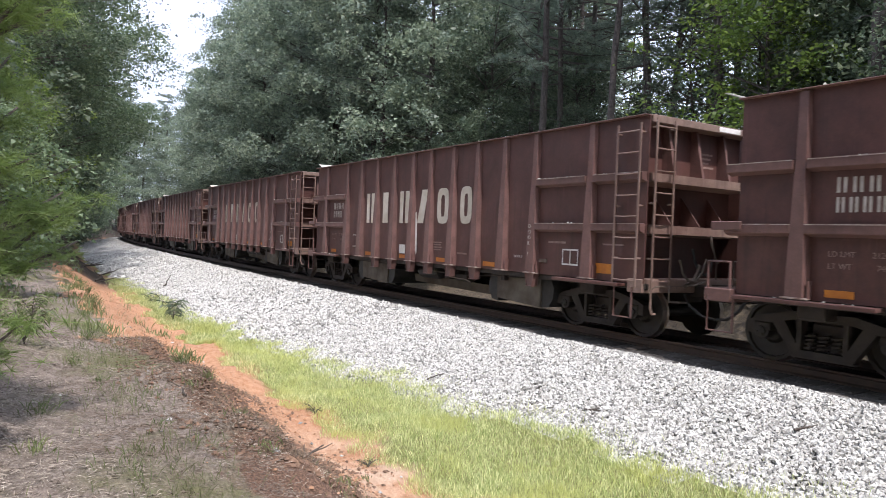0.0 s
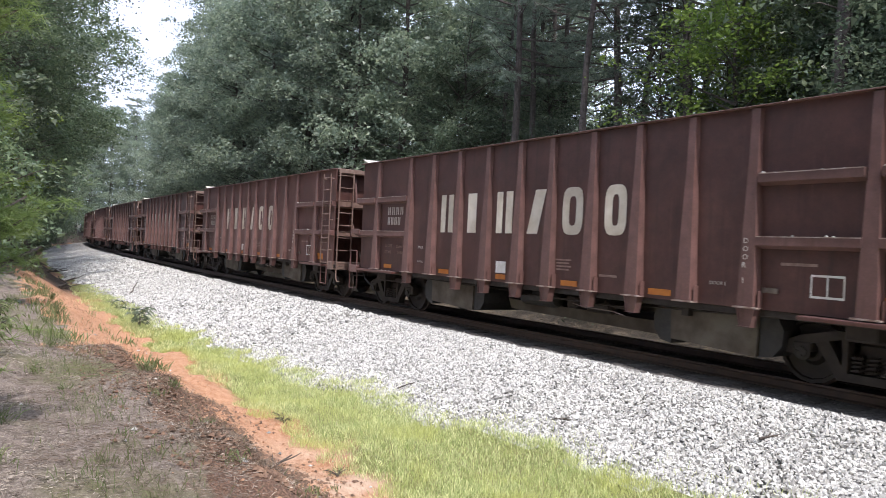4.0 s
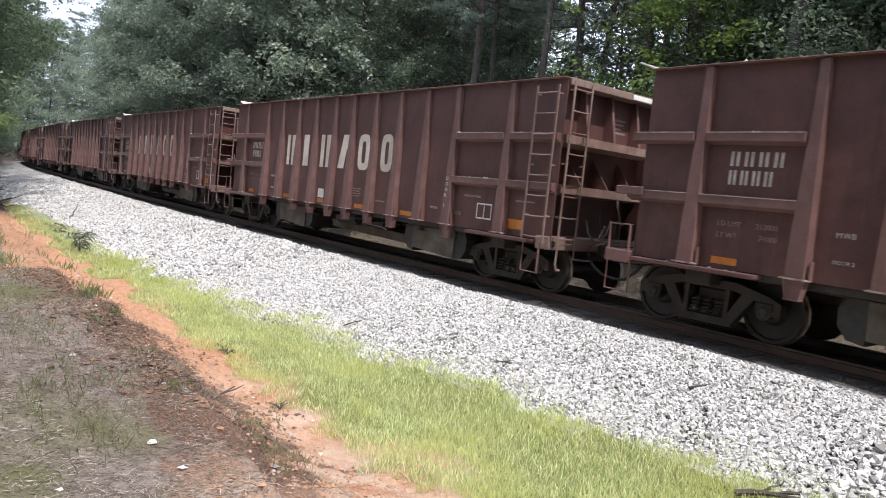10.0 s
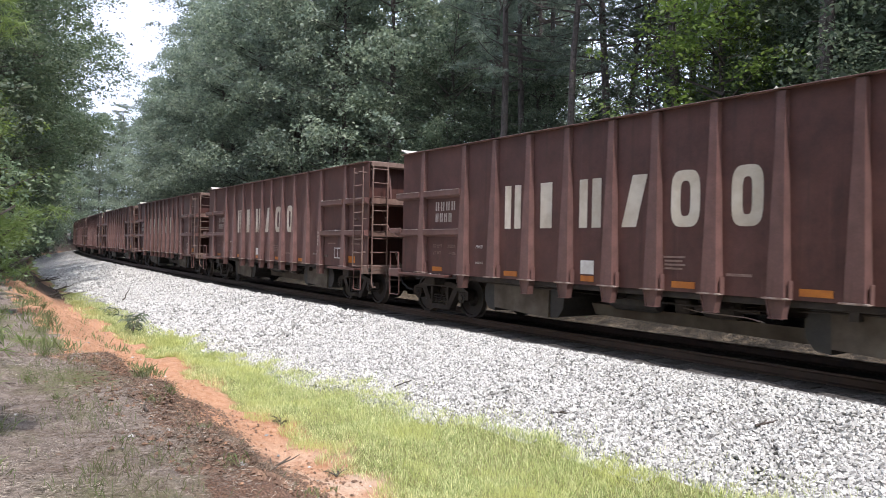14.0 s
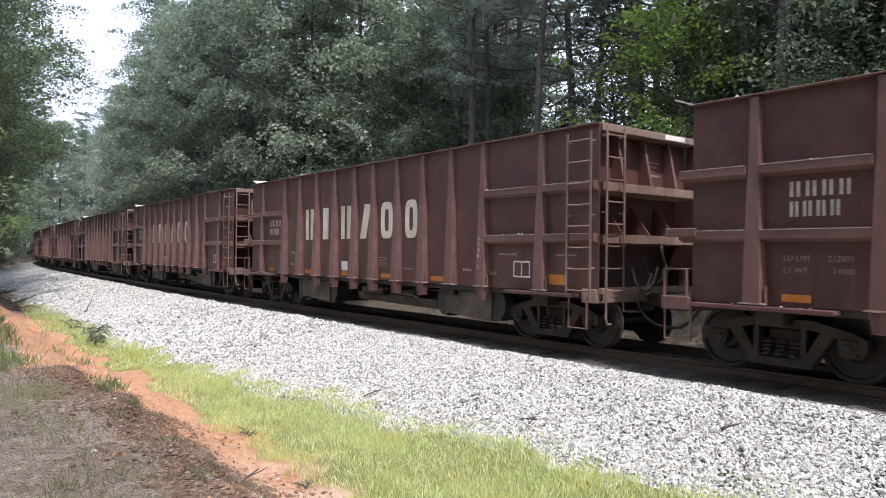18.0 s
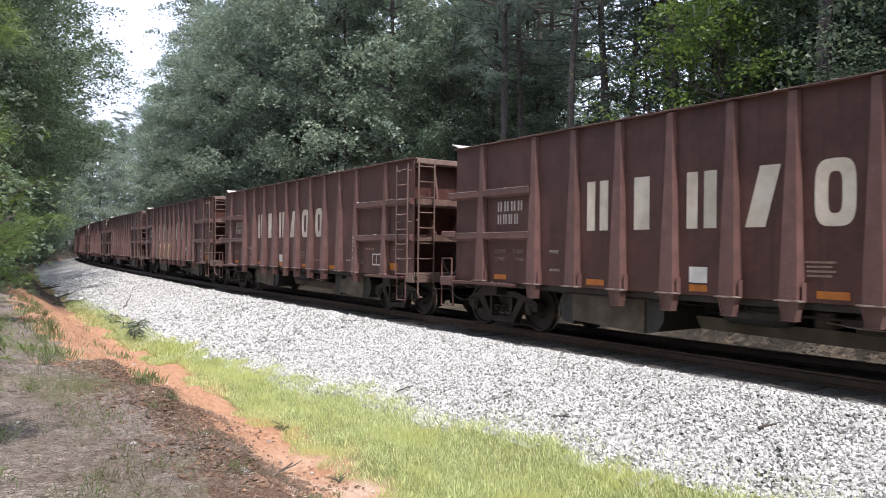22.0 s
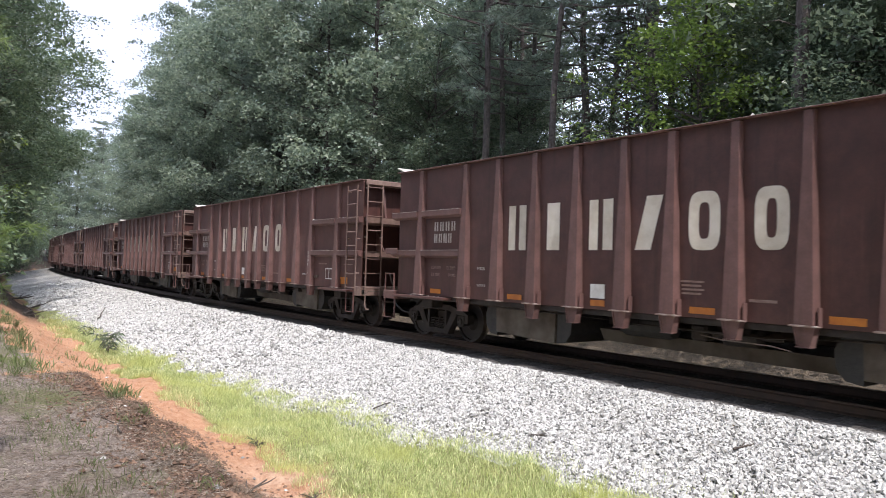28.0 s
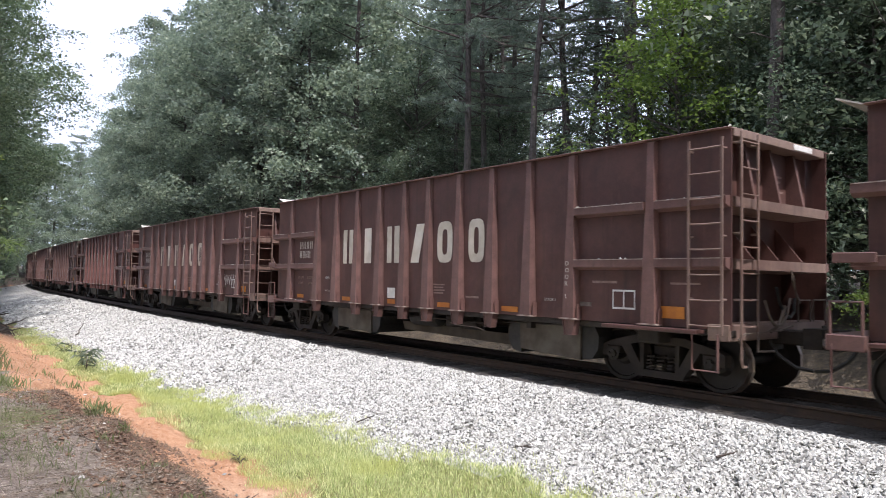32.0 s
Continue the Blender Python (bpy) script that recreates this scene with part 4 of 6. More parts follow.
            rod(bm, [(bx + 0.16, by, bz), (bx + 0.22, by + wr * math.cos(a), bz + wr * math.sin(a))], 0.014, 4)
        part("brake_wheel", bm, STEEL, hous)
        part("brake_bracket", rod(bmesh.new(), [(bx, -1.38, bz + 0.1), (bx, by, bz + 0.12)], 0.025, 5), STEEL, car)
        part("brake_rod", rod(bmesh.new(), [(bx - 0.02, by, bz - 0.2), (bx - 0.02, by + 0.02, 0.62)], 0.016, 5), STEEL, car)
        if brake == "high":
            part("brake_step", boxed(X_RIGHT + 0.02, X_RIGHT + 0.30, by - 0.42, by + 0.34, 2.80, 2.83), STEEL, car, "small grated step under the hand brake")
            for y in (by - 0.36, by + 0.28):
                part("step_brace", prism(bmesh.new(), [(X_RIGHT + 0.02, 2.80), (X_RIGHT + 0.28, 2.80), (X_RIGHT + 0.02, 2.62)], "y", y - 0.01, y + 0.01), STEEL, car)
    # chain, hoses and safety rails that hang at this end
    part("chain", rod(bmesh.new(), [(X_RIGHT + 0.03, 0.20, 1.88), (X_RIGHT + 0.05, 0.22, 1.72), (X_RIGHT + 0.05, 0.27, 1.60), (X_RIGHT + 0.06, 0.32, 1.46), (X_RIGHT + 0.06, 0.40, 1.38)], [0.02, 0.028, 0.018, 0.026, 0.02], 5), STEEL, car, "pale dusty hanging chain")
    part("hose_loop", rod(bmesh.new(), [(X_RIGHT + 0.05, -0.30, 1.62), (X_RIGHT + 0.07, -0.26, 1.40), (X_RIGHT + 0.1, -0.16, 1.22), (X_RIGHT + 0.1, 0.0, 1.16), (X_RIGHT + 0.1, 0.14, 1.24), (X_RIGHT + 0.08, 0.2, 1.45)], 0.024, 6), RUBBER, car)
    part("lever_bar", rod(bmesh.new(), [(X_RIGHT + 0.04, -0.46, 0.96), (X_RIGHT + 0.08, -0.30, 1.05), (X_RIGHT + 0.1, -0.22, 1.2), (X_RIGHT + 0.1, -0.16, 1.34)], [0.028, 0.03, 0.026, 0.036], 6), STEEL, car)
    part("corner_hook", rod(bmesh.new(), [(X_RIGHT + 0.115, -1.40, 0.95), (X_RIGHT + 0.115, -1.40, 0.60), (X_RIGHT + 0.115, -1.36, 0.50), (X_RIGHT + 0.115, -1.28, 0.50)], 0.022, 5), DUSTY, car)
    part("end_step", rod(bmesh.new(), [(X_RIGHT + 0.115, -0.95, 0.95), (X_RIGHT + 0.115, -0.95, 0.70), (X_RIGHT + 0.12, -0.5, 0.68)], 0.018, 5), STEEL, car)
    # underframe
    part("centre_sill", boxed(-7.6, X_RIGHT - 0.1, -0.22, 0.22, 0.66, 0.92, bevel=0.01), GRIME, car)
    for x0, x1 in ((-3.80, -2.15), (3.10, 4.60)):
        bm = prism(bmesh.new(), [(x0, 0.94), (x0 + 0.02, 0.38), (x1 - 0.02, 0.30), (x1, 0.94)], "y", -1.28, 1.28)
        part("hopper_pan", bm, PAN, car, "dusty grey sloped steel pan")
        for x, d in ((x0, -1), (x1, 1)):
            part("rubber_skirt", prism(bmesh.new(), [(x, 0.93), (x + 0.26 * d, 0.90), (x + 0.36 * d, 0.72), (x + 0.34 * d, 0.50), (x + 0.22 * d, 0.34), (x, 0.30)], "y", -1.24, 1.24), RUBBER, car)
    part("belly_pan", prism(bmesh.new(), [(-1.55, 0.62), (-1.45, 0.42), (2.75, 0.34), (2.85, 0.56)], "y", -0.75, 0.75), PAN, car)
    part("air_reservoir", lathe(bmesh.new(), [(0.02, -0.55), (0.17, -0.5), (0.2, -0.42), (0.2, 0.42), (0.17, 0.5), (0.02, 0.55)], "x", 14, (-0.4, -0.85, 0.76)), RUBBER, car, "dark round air tank")
    part("brake_cylinder", lathe(bmesh.new(), [(0.05, -0.5), (0.05, -0.3), (0.15, -0.28), (0.15, 0.25), (0.03, 0.28), (0.03, 0.6)], "x", 12, (1.35, -0.95, 0.74)), GRIME, car)
    part("brake_valve", boxed(0.5, 0.78, -1.05, -0.75, 0.62, 0.88, bevel=0.04), GRIME, car)
    part("air_pipe", rod(bmesh.new(), [(-5.0, -1.2, 0.90), (-3.8, -1.33, 0.88), (-1.9, -1.33, 0.86), (0.0, -1.25, 0.80), (1.9, -1.25, 0.78), (3.0, -1.33, 0.86), (5.0, -1.25, 0.9)], 0.018, 5), GRIME, car)
    part("release_rod", rod(bmesh.new(), [(0.6, -1.0, 0.72), (1.2, -1.3, 0.70), (2.0, -1.42, 0.70), (2.3, -1.46, 0.66)], 0.012, 4), STEEL, car)
    for x in (-1.3, 0.7, 2.7):
        part("crossbearer", boxed(x - 0.06 + 0.75, x + 0.06 + 0.75, -1.4, 1.4, 0.78, 0.93), GRIME, car)
    for x in (-TRUCK_X, TRUCK_X):
        part("bolster", boxed(x - 0.2, x + 0.2, -1.4, 1.4, 0.72, 0.93, bevel=0.02), GRIME, car)
        add_truck(car, x)
    # painted marks
    for sg in (-1,):
        mx = 1 if sg < 0 else -1

        def flip(x0, x1):
            return (x0, x1) if sg < 0 else (-x1, -x0)
        z0, z1 = 2.01, 2.87
        for i, (x0, x1) in enumerate(((-3.28, -2.80), (-2.24, -1.80), (-1.23, -0.72), (-0.26, 0.26), (0.72, 1.24), (1.76, 2.25))):
            if i == 0:
                bm = plates([(x0, x0 + 0.185, z0, z1), (x1 - 0.185, x1, z0, z1)], sg)
            elif i == 1:
                bm = plates([(x0, x0 + 0.31, z0, z1)], sg)
            elif i == 2:
                bm = plates([(x0, x0 + 0.19, z0, z1), (x1 - 0.21, x1, z0, z1)], sg)
            elif i == 3:
                bm = prism(bmesh.new(), [(x0, z0), (x0 + 0.30, z0), (x1, z1), (x1 - 0.30, z1)], "y", -Y_SIDE - 0.006, -Y_SIDE - 0.002)
            else:
                bm = ring_plate(x0, x1, z0 - 0.01, z1 + 0.01, 0.17, sg)
            part("painted_mark", bm, CREAM, car, "faded cream block painted on the side")
        rects = []
        for k in range(4):
            x0 = -5.74 + k * 0.205
            rects += [(x0, x0 + 0.045, 2.44, 2.64), (x0 + 0.085, x0 + 0.13, 2.44, 2.64)]
            x0 = -5.74 + k * 0.17
            rects += [(x0, x0 + 0.04, 2.18, 2.38), (x0 + 0.07, x0 + 0.11, 2.18, 2.38)]
        tagged(part("stencil", plates(rects, sg), WORN_WHITE, car, "rows of pale stencilled bars"), kind="stuff")
        upright = Matrix.Rotation(math.pi / 2, 4, "X")
        for text, x, z, size, mat in (("LD LMT", -5.82, 1.60, 0.105, FAINT), ("212000", -5.26, 1.60, 0.105, FAINT), ("LT WT", -5.82, 1.44, 0.105, FAINT), ("74000", -5.20, 1.44, 0.105, FAINT), ("DOOR 1", 3.90, 1.30, 0.075, WORN_WHITE), ("MWB", -4.22, 1.60, 0.10, WORN_WHITE), ("DOOR 2", -4.22, 1.27, 0.07, WORN_WHITE)):
            part("lettering", word_mesh(text, size, Matrix.Translation((x, -Y_SIDE - 0.004, z)) @ upright), mat, car)
        rects = []
        for (a, b, c, d) in ((0.62, 0.95, 1.34, 1.37), (0.62, 1.0, 1.40, 1.43), (0.62, 0.95, 1.46, 1.49), (0.6, 1.0, 1.52, 1.55), (1.7, 2.1, 1.28, 1.32), (5.0, 5.5, 1.63, 1.67), (6.5, 7.0, 1.63, 1.66)):
            x0, x1 = flip(a, b)
            rects.append((x0, x1, c, d))
        tagged(part("faint_stencil", plates(rects, sg), FAINT, car, "small worn stencil bars"), kind="stuff")
        x0, x1 = flip(5.42, 5.86)
        part("data_box", plates([(x0, x0 + 0.02, 1.24, 1.52), (x1 - 0.02, x1, 1.24, 1.52), (x0, x1, 1.22, 1.25), (x0, x1, 1.50, 1.53), ((x0 + x1) / 2 - 0.01, (x0 + x1) / 2 + 0.01, 1.24, 1.52)], sg), WHITE, car, "white outlined box")
        x0, x1 = flip(-1.17, -0.86)
        part("placard", plates([(x0, x1, 1.19, 1.43)], sg, 0.012, 0.01), WHITE, car, "small pale placard")
        x0, x1 = flip(4.75, 4.98)
        part("plate_tag", plates([(x0, x1, 1.24, 1.31)], sg, 0.03, 0.028), STEEL, car)
        for a, b in ((-5.84, -5.46), (-3.28, -2.88), (-1.17, -0.86), (0.76, 1.18), (2.78, 3.22), (6.34, 6.74)):
            x0, x1 = flip(a, b)
            part("reflector", plates([(x0, x1, 1.06 if x0 < 6 else 1.12, 1.16 if x0 < 6 else 1.30)], sg, 0.008, 0.006), AMBER, car, "worn amber reflector strip")
    return car


def leave_paint(car, name, mat, shapes, label):
    """Sprayed patches on the near side of one car: rounded blobs and bars, (x, z, half width, half height, lean)."""
    bm = bmesh.new()
    for i, (x, z, hw, hh, lean) in enumerate(shapes):
        y = -(Y_SIDE + 0.007 + 0.001 * (i % 3))
        vs = []
        for k in range(14):
            a = 2 * math.pi * k / 14
            sx = math.copysign(abs(math.cos(a)) ** 0.5, math.cos(a))
            sz = math.copysign(abs(math.sin(a)) ** 0.5, math.sin(a))
            vs.append(bm.verts.new((x + hw * sx + lean * hh * sz, y, z + hh * sz)))
        bm.faces.new(vs)
    r = bmesh.ops.extrude_face_region(bm, geom=bm.faces[:])
    for v in r["geom"]:
        if isinstance(v, bmesh.types.BMVert):
            v.co.y += 0.003
    bmesh.ops.recalc_face_normals(bm, faces=bm.faces)
    tagged(part(name, bm, mat, car, label), kind="stuff")


KINDS = {"": build_car(""), "mid": build_car("mid"), "high": build_car("high")}
CARS = {}
FIRST_CAR, LAST_CAR = -6, 29
used = set()
BRAKE = {1: "high", 6: "high", 8: "high", 17: "high", 18: "high", 11: "mid", 4: "mid"}      # where the hand brake sits on the ladder end
for k in range(FIRST_CAR, LAST_CAR + 1):
    src = KINDS[BRAKE.get(k, "")]
    if src in used:
        CARS[k] = copy_thing(src, Matrix())
    else:
        CARS[k] = src
        used.add(src)
RED_CARS = {26}
for k in RED_CARS:
    for o in CARS[k].children_recursive:
        for a, b in ((PAINT, PAINT_RED), (LIT_FADED_PAINT, LIT_FADED_RED)):
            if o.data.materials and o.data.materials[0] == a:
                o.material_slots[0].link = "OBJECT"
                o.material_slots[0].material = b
    tagged(CARS[k], "faded reddish brown high-sided gondola freight car on rails")

leave_paint(CARS[18], "sprayed_patch", GREY_SPRAY, [(-3.25, 1.42, 0.42, 0.40, 0.1), (-2.6, 1.45, 0.40, 0.42, -0.05)], "dull grey sprayed shapes")
leave_paint(CARS[18], "sprayed_patch", TAN, [(-2.05 + 0.52 * i, 1.47 + 0.04 * (-1) ** i, 0.33, 0.42 - 0.03 * (i % 2), 0.10 * (-1) ** i) for i in range(5)], "tan and cream sprayed letters")
leave_paint(CARS[18], "sprayed_line", DARK, [(-2.25 + 0.27 * i, 1.42 + 0.16 * math.sin(2.1 * i), 0.05, 0.16 + 0.06 * (i % 3), 0.5 * (-1) ** i) for i in range(10)], "dark sprayed strokes")
leave_paint(CARS[18], "sprayed_line", WHITE, [(-3.0 + 0.42 * i, 1.86 + 0.03 * (-1) ** i, 0.17, 0.018, 0.0) for i in range(9)], "white sprayed outline over tan shapes")
for i in range(2, 6):       # the same spray over the stakes
    part("sprayed_stake", boxed(POSTS[i] - 0.115, POSTS[i] + 0.115, -(Y_SIDE + 0.139), -(Y_SIDE + 0.06), 1.04, 1.82), TAN if i > 2 else GREY_SPRAY, CARS[18])
leave_paint(CARS[18], "sprayed_line", WHITE, [(2.62 + 0.12 * i, 1.50 + 0.05 * math.sin(3 * i), 0.016, 0.16, 0.45 * (-1) ** i) for i in range(7)] + [(2.7 + 0.2 * i, 1.25 + 0.05 * i, 0.10, 0.014, 0.3) for i in range(2)], "thin white sprayed strokes")
leave_paint(CARS[18], "sprayed_line", WHITE, [(-6.55 + 0.07 * i, 2.5 + 0.5 * (i % 3) - 0.3, 0.02, 0.16, 0.5 * (-1) ** i) for i in range(5)], "thin white sprayed strokes")
leave_paint(CARS[27], "sprayed_line", WHITE, [(4.72 + 0.1 * i, 1.5 + 0.05 * math.sin(2.3 * i), 0.018, 0.15, 0.45 * (-1) ** i) for i in range(12)], "white sprayed outline strokes")
leave_paint(CARS[0], "paint_splash", WHITE, [(-0.42, 2.05, 0.05, 0.30, 0.05), (-0.30, 1.75, 0.05, 0.55, -0.05), (-0.36, 1.35, 0.04, 0.30, 0.02), (-0.68, 1.6, 0.03, 0.5, 0.0)], "white paint splashed and run down")
first_word = None
for k, car in CARS.items():       # a word painted downwards on one stake
    if first_word is None:
        bm = bmesh.new()
        for i, letter in enumerate("DOOR1"):
            z = 1.92 - 0.115 * i - (0.1 if i == 4 else 0)
            one = word_mesh(letter, 0.11, Matrix.Translation((POSTS[10] - 0.075, -(Y_SIDE + 0.124 + 0.003 * i), z)) @ Matrix.Rotation(math.pi / 2, 4, "X"))
            tmp = bpy.data.meshes.new("letter")
            one.to_mesh(tmp)
            one.free()
            bm.from_mesh(tmp)
            bpy.data.meshes.remove(tmp)
        first_word = part("stake_lettering", bm, WORN_WHITE, car)
    else:
        shared("stake_lettering", first_word, car, Matrix())

# ---------------------------------------------------------------- trees
def tree_base(s, n):
    return on_track(s, n, float(soil_z(np.array(s), np.array(n))) - 0.05)


def blades(centres, dirs, lengths, widths, rng, bend=0.25, thin=False):
    """Thin bent triangles pairs: a blade from each centre along dirs."""
    n = len(centres)
    side = np.cross(dirs, rng.normal(size=(n, 3)))
    side /= np.linalg.norm(side, axis=1, keepdims=True) + 1e-9
    mid = centres + dirs * (lengths * 0.5)[:, None]
    tip = centres + dirs * lengths[:, None]
    tip[:, 2] -= bend * lengths
    w = (widths * 0.5)[:, None] * side
    if thin:
        return np.stack([centres - w, tip, centres + w], 1).reshape(-1, 3), np.arange(3 * n).reshape(-1, 3)
    v = np.stack([centres, mid - w, tip, mid + w], 1).reshape(-1, 3)
    f = np.arange(4 * n).reshape(-1, 4)
    return v, f


def leaf_quads(centres, size, rng, flat=0.4, three=False):
    """Pointed leaves, mostly lying outward and flat."""
    n = len(centres)
    d = rng.normal(size=(n, 3))
    d[:, 2] *= 0.5
    d[:, 2] -= 0.25
    d /= np.linalg.norm(d, axis=1, keepdims=True)
    up = rng.normal(size=(n, 3)) * (1 - flat) + np.array([0, 0, 1.0]) * flat
    side = np.cross(d, up)
    side /= np.linalg.norm(side, axis=1, keepdims=True) + 1e-9
    L = size * rng.uniform(0.55, 1.35, n)
    w = side * (L * 0.36)[:, None]
    a = centres
    t = centres + d * L[:, None]
    if three:
        v = np.stack([a - w * 1.1, t, a + w * 1.1], 1).reshape(-1, 3)
        return v, np.arange(3 * n).reshape(-1, 3)
    m = centres + d * (L * 0.45)[:, None]
    v = np.stack([a, m - w, t, m + w], 1).reshape(-1, 3)
    return v, np.arange(4 * n).reshape(-1, 4)


def pine(name, label, height, crown_from, radius, tufts, seed, spread=2.6, needle=NEEDLE, tuft=0.30, per=9, lean=(0, 0), width=0.03, clump=0.5, bare=4, rise=(-0.1, 0.45), whorls=3.4):
    rng = np.random.default_rng(seed)
    root = new(name)
    tagged(root, label, "tree", "woodland trees")
    zs = np.linspace(0, height, 12)
    axis = np.stack([lean[0] * (zs / height) ** 1.2 + 0.12 * np.sin(zs * 0.5 + seed), lean[1] * (zs / height) + 0.12 * np.cos(zs * 0.4 + seed) - 0.12 * np.cos(seed), zs], 1)
    axis[0, :2] = 0
    bm = bmesh.new()
    rr = [radius * (1.25 if i == 0 else 1) * (1 - 0.85 * z / height) for i, z in enumerate(zs)]
    rod(bm, [tuple(p) for p in axis], rr, 9)
    part("trunk", bm, BARK, root)
    bm = bmesh.new()
    cs = []
    nl = max(16, int((height - crown_from) * whorls))
    for i in range(nl):
        h = crown_from + (height - crown_from) * (i + rng.random()) / nl
        frac = (h - crown_from) / (height - crown_from)
        ln = spread * (0.3 + 0.9 * math.sin(math.pi * min(0.97, 0.25 + 0.72 * frac))) * rng.uniform(0.5, 1.15)
        az = rng.uniform(0, 2 * math.pi)
        c = np.array([np.interp(h, zs, axis[:, k]) for k in range(3)])
        d = np.array([math.cos(az), math.sin(az), rng.uniform(*rise)])
        end = c + d * ln
        midp = c + d * ln * 0.55 + np.array([0, 0, -0.06 * ln])
        rod(bm, [tuple(c), tuple(midp), tuple(end)], [0.03 + 0.010 * ln, 0.022, 0.008], 4)
        side = np.array([-d[1], d[0], 0.0])
        nc = max(3, int(2.0 * ln + 1))          # needled side shoots along the limb
        k = max(4, int(tufts / nl / nc))
        for j in range(nc):
            t = 0.30 + 0.75 * (j + rng.random()) / nc
            hub = c + (end - c) * t + side * rng.normal() * 0.35 * clump * ln * (1.15 - t)
            cs.append(hub + rng.normal(size=(k, 3)) * np.array([clump, clump, clump * 0.45]) * 0.58)
    for i in range(bare):
        h = crown_from * rng.uniform(0.35, 0.98)
        az = rng.uniform(0, 6.28)
        c = np.array([np.interp(h, zs, axis[:, k]) for k in range(3)])
        e1 = np.array([math.cos(az), math.sin(az), rng.uniform(-0.15, 0.25)]) * rng.uniform(0.5, 1.4)
        rod(bm, [tuple(c), tuple(c + e1 * 0.6 + [0, 0, 0.06]), tuple(c + e1 + [0, 0, -0.08])], [0.022, 0.014, 0.005], 4)
    tagged(part("limb", bm, BARK, root), kind="stuff")
    cs = np.concatenate(cs)
    base = np.repeat(cs, per, 0)
    d = rng.normal(size=base.shape)
    d[:, 2] = d[:, 2] * 0.7 + 0.35
    d /= np.linalg.norm(d, axis=1, keepdims=True)
    v, f = blades(base, d, tuft * rng.uniform(0.6, 1.2, len(base)), np.full(len(base), width), rng, thin=True)
    ob = raw("crown", v.tolist(), f.tolist(), needle, root)
    return root


def broadleaf(name, label, height, crown_from, radius, leaves, seed, spread=3.2, leaf=LEAF, size=0.2, stems=1, trunk_lean=0.0, clump=0.5, per_limb=5, three=False):
    rng = np.random.default_rng(seed)
    root = new(name)
    tagged(root, label, "tree", "woodland trees")
    bm = bmesh.new()
    for st in range(stems):
        az0 = rng.uniform(0, 6.28)
        lean = (trunk_lean + 0.35 * st) * np.array([math.cos(az0), math.sin(az0)])
        zs = np.linspace(0, height * 0.92, 9)
        pts = [(lean[0] * (z / height) ** 1.3 * 3 + 0.1 * math.sin(z + seed) * (z > 0), lean[1] * (z / height) ** 1.3 * 3 + 0.1 * math.cos(1.3 * z) * (z > 0), z) for z in zs]
        rod(bm, pts, [radius * (1 - 0.8 * z / height) / (1 + 0.3 * (stems - 1)) for z in zs], 8)
    part("trunk", bm, BARK, root)
    bm = bmesh.new()
    hubs, reach = [], []
    nl = int(18 + height * 1.8)
    for i in range(nl):
        h = crown_from + (height - crown_from) * (i + rng.random()) / nl
        frac = (h - crown_from) / max(0.1, height - crown_from)
        ln = spread * (0.25 + 0.85 * math.sin(math.pi * min(0.96, 0.2 + 0.76 * frac))) * rng.uniform(0.4, 1.2)
        az = rng.uniform(0, 6.28)
        d = np.array([math.cos(az), math.sin(az), rng.uniform(-0.05, 0.5)])
        c = np.array([0, 0, h * 0.92])
        rod(bm, [tuple(c), tuple(c + d * ln * 0.5 + [0, 0, 0.1]), tuple(c + d * ln)], [0.025 + 0.009 * ln, 0.017, 0.006], 4)
        side = np.array([-d[1], d[0], 0.0])
        for j in range(per_limb):               # domed pads of leaves along the limb
            t = rng.uniform(0.35, 1.08)
            hubs.append(c + d * ln * t + side * rng.normal() * 0.26 * ln + np.array([0, 0, rng.normal() * 0.2]))
            reach.append(clump * rng.uniform(0.6, 1.75))
    tagged(part("limb", bm, BARK, root), kind="stuff")
    hubs, reach = np.array(hubs), np.array(reach)
    pick = rng.choice(len(hubs), leaves, p=reach ** 2 / (reach ** 2).sum())
    r, az = np.sqrt(rng.random(leaves)) * (1 + 0.35 * rng.normal(size=leaves)), rng.uniform(0, 6.28, leaves)
    tip = rng.normal(size=(len(hubs), 2)) * 0.25            # each pad tilts its own way
    off = np.stack([np.cos(az) * r, np.sin(az) * r], 1)
    up = 0.30 - 0.55 * r ** 2 + (off * tip[pick]).sum(1) + rng.normal(size=leaves) * 0.16
    at = hubs[pick] + np.concatenate([off, up[:, None]], 1) * reach[pick][:, None]
    v, f = leaf_quads(at, size, rng, flat=0.62, three=three)
    raw("crown", v.tolist(), f.tolist(), leaf, root)
    return root


PINE_TALL = pine("pine_tree", "tall straight pine with a high needled crown", 24, 8.5, 0.21, 2600, 11, 3.8, needle=NEEDLE_DARK, tuft=0.24, per=12, width=0.03, clump=0.30)
PINE_LEAN = pine("pine_tree", "slender pine with grey scaly bark", 22, 9.5, 0.16, 1700, 13, 2.9, needle=NEEDLE_DARK, tuft=0.24, per=12, width=0.03, lean=(0.9, 0.3), clump=0.30)
PINE_BIG = pine("pine_tree", "big full pine with needled limbs low down", 27, 1.5, 0.26, 3600, 12, 4.8, tuft=0.34, per=11, width=0.06, clump=0.40, bare=0, whorls=2.6)
OAK = broadleaf("broadleaf_tree", "broadleaf tree with a dense dark green crown", 12, 1.2, 0.14, 14000, 21, 3.6, size=0.15, clump=0.55, three=True)
OAK_BIG = broadleaf("broadleaf_tree", "tall broadleaf tree with layered dark green foliage", 25, 1.0, 0.24, 34000, 22, 5.2, leaf=LEAF_HAZED, size=0.20, clump=0.80, per_limb=4, three=True)
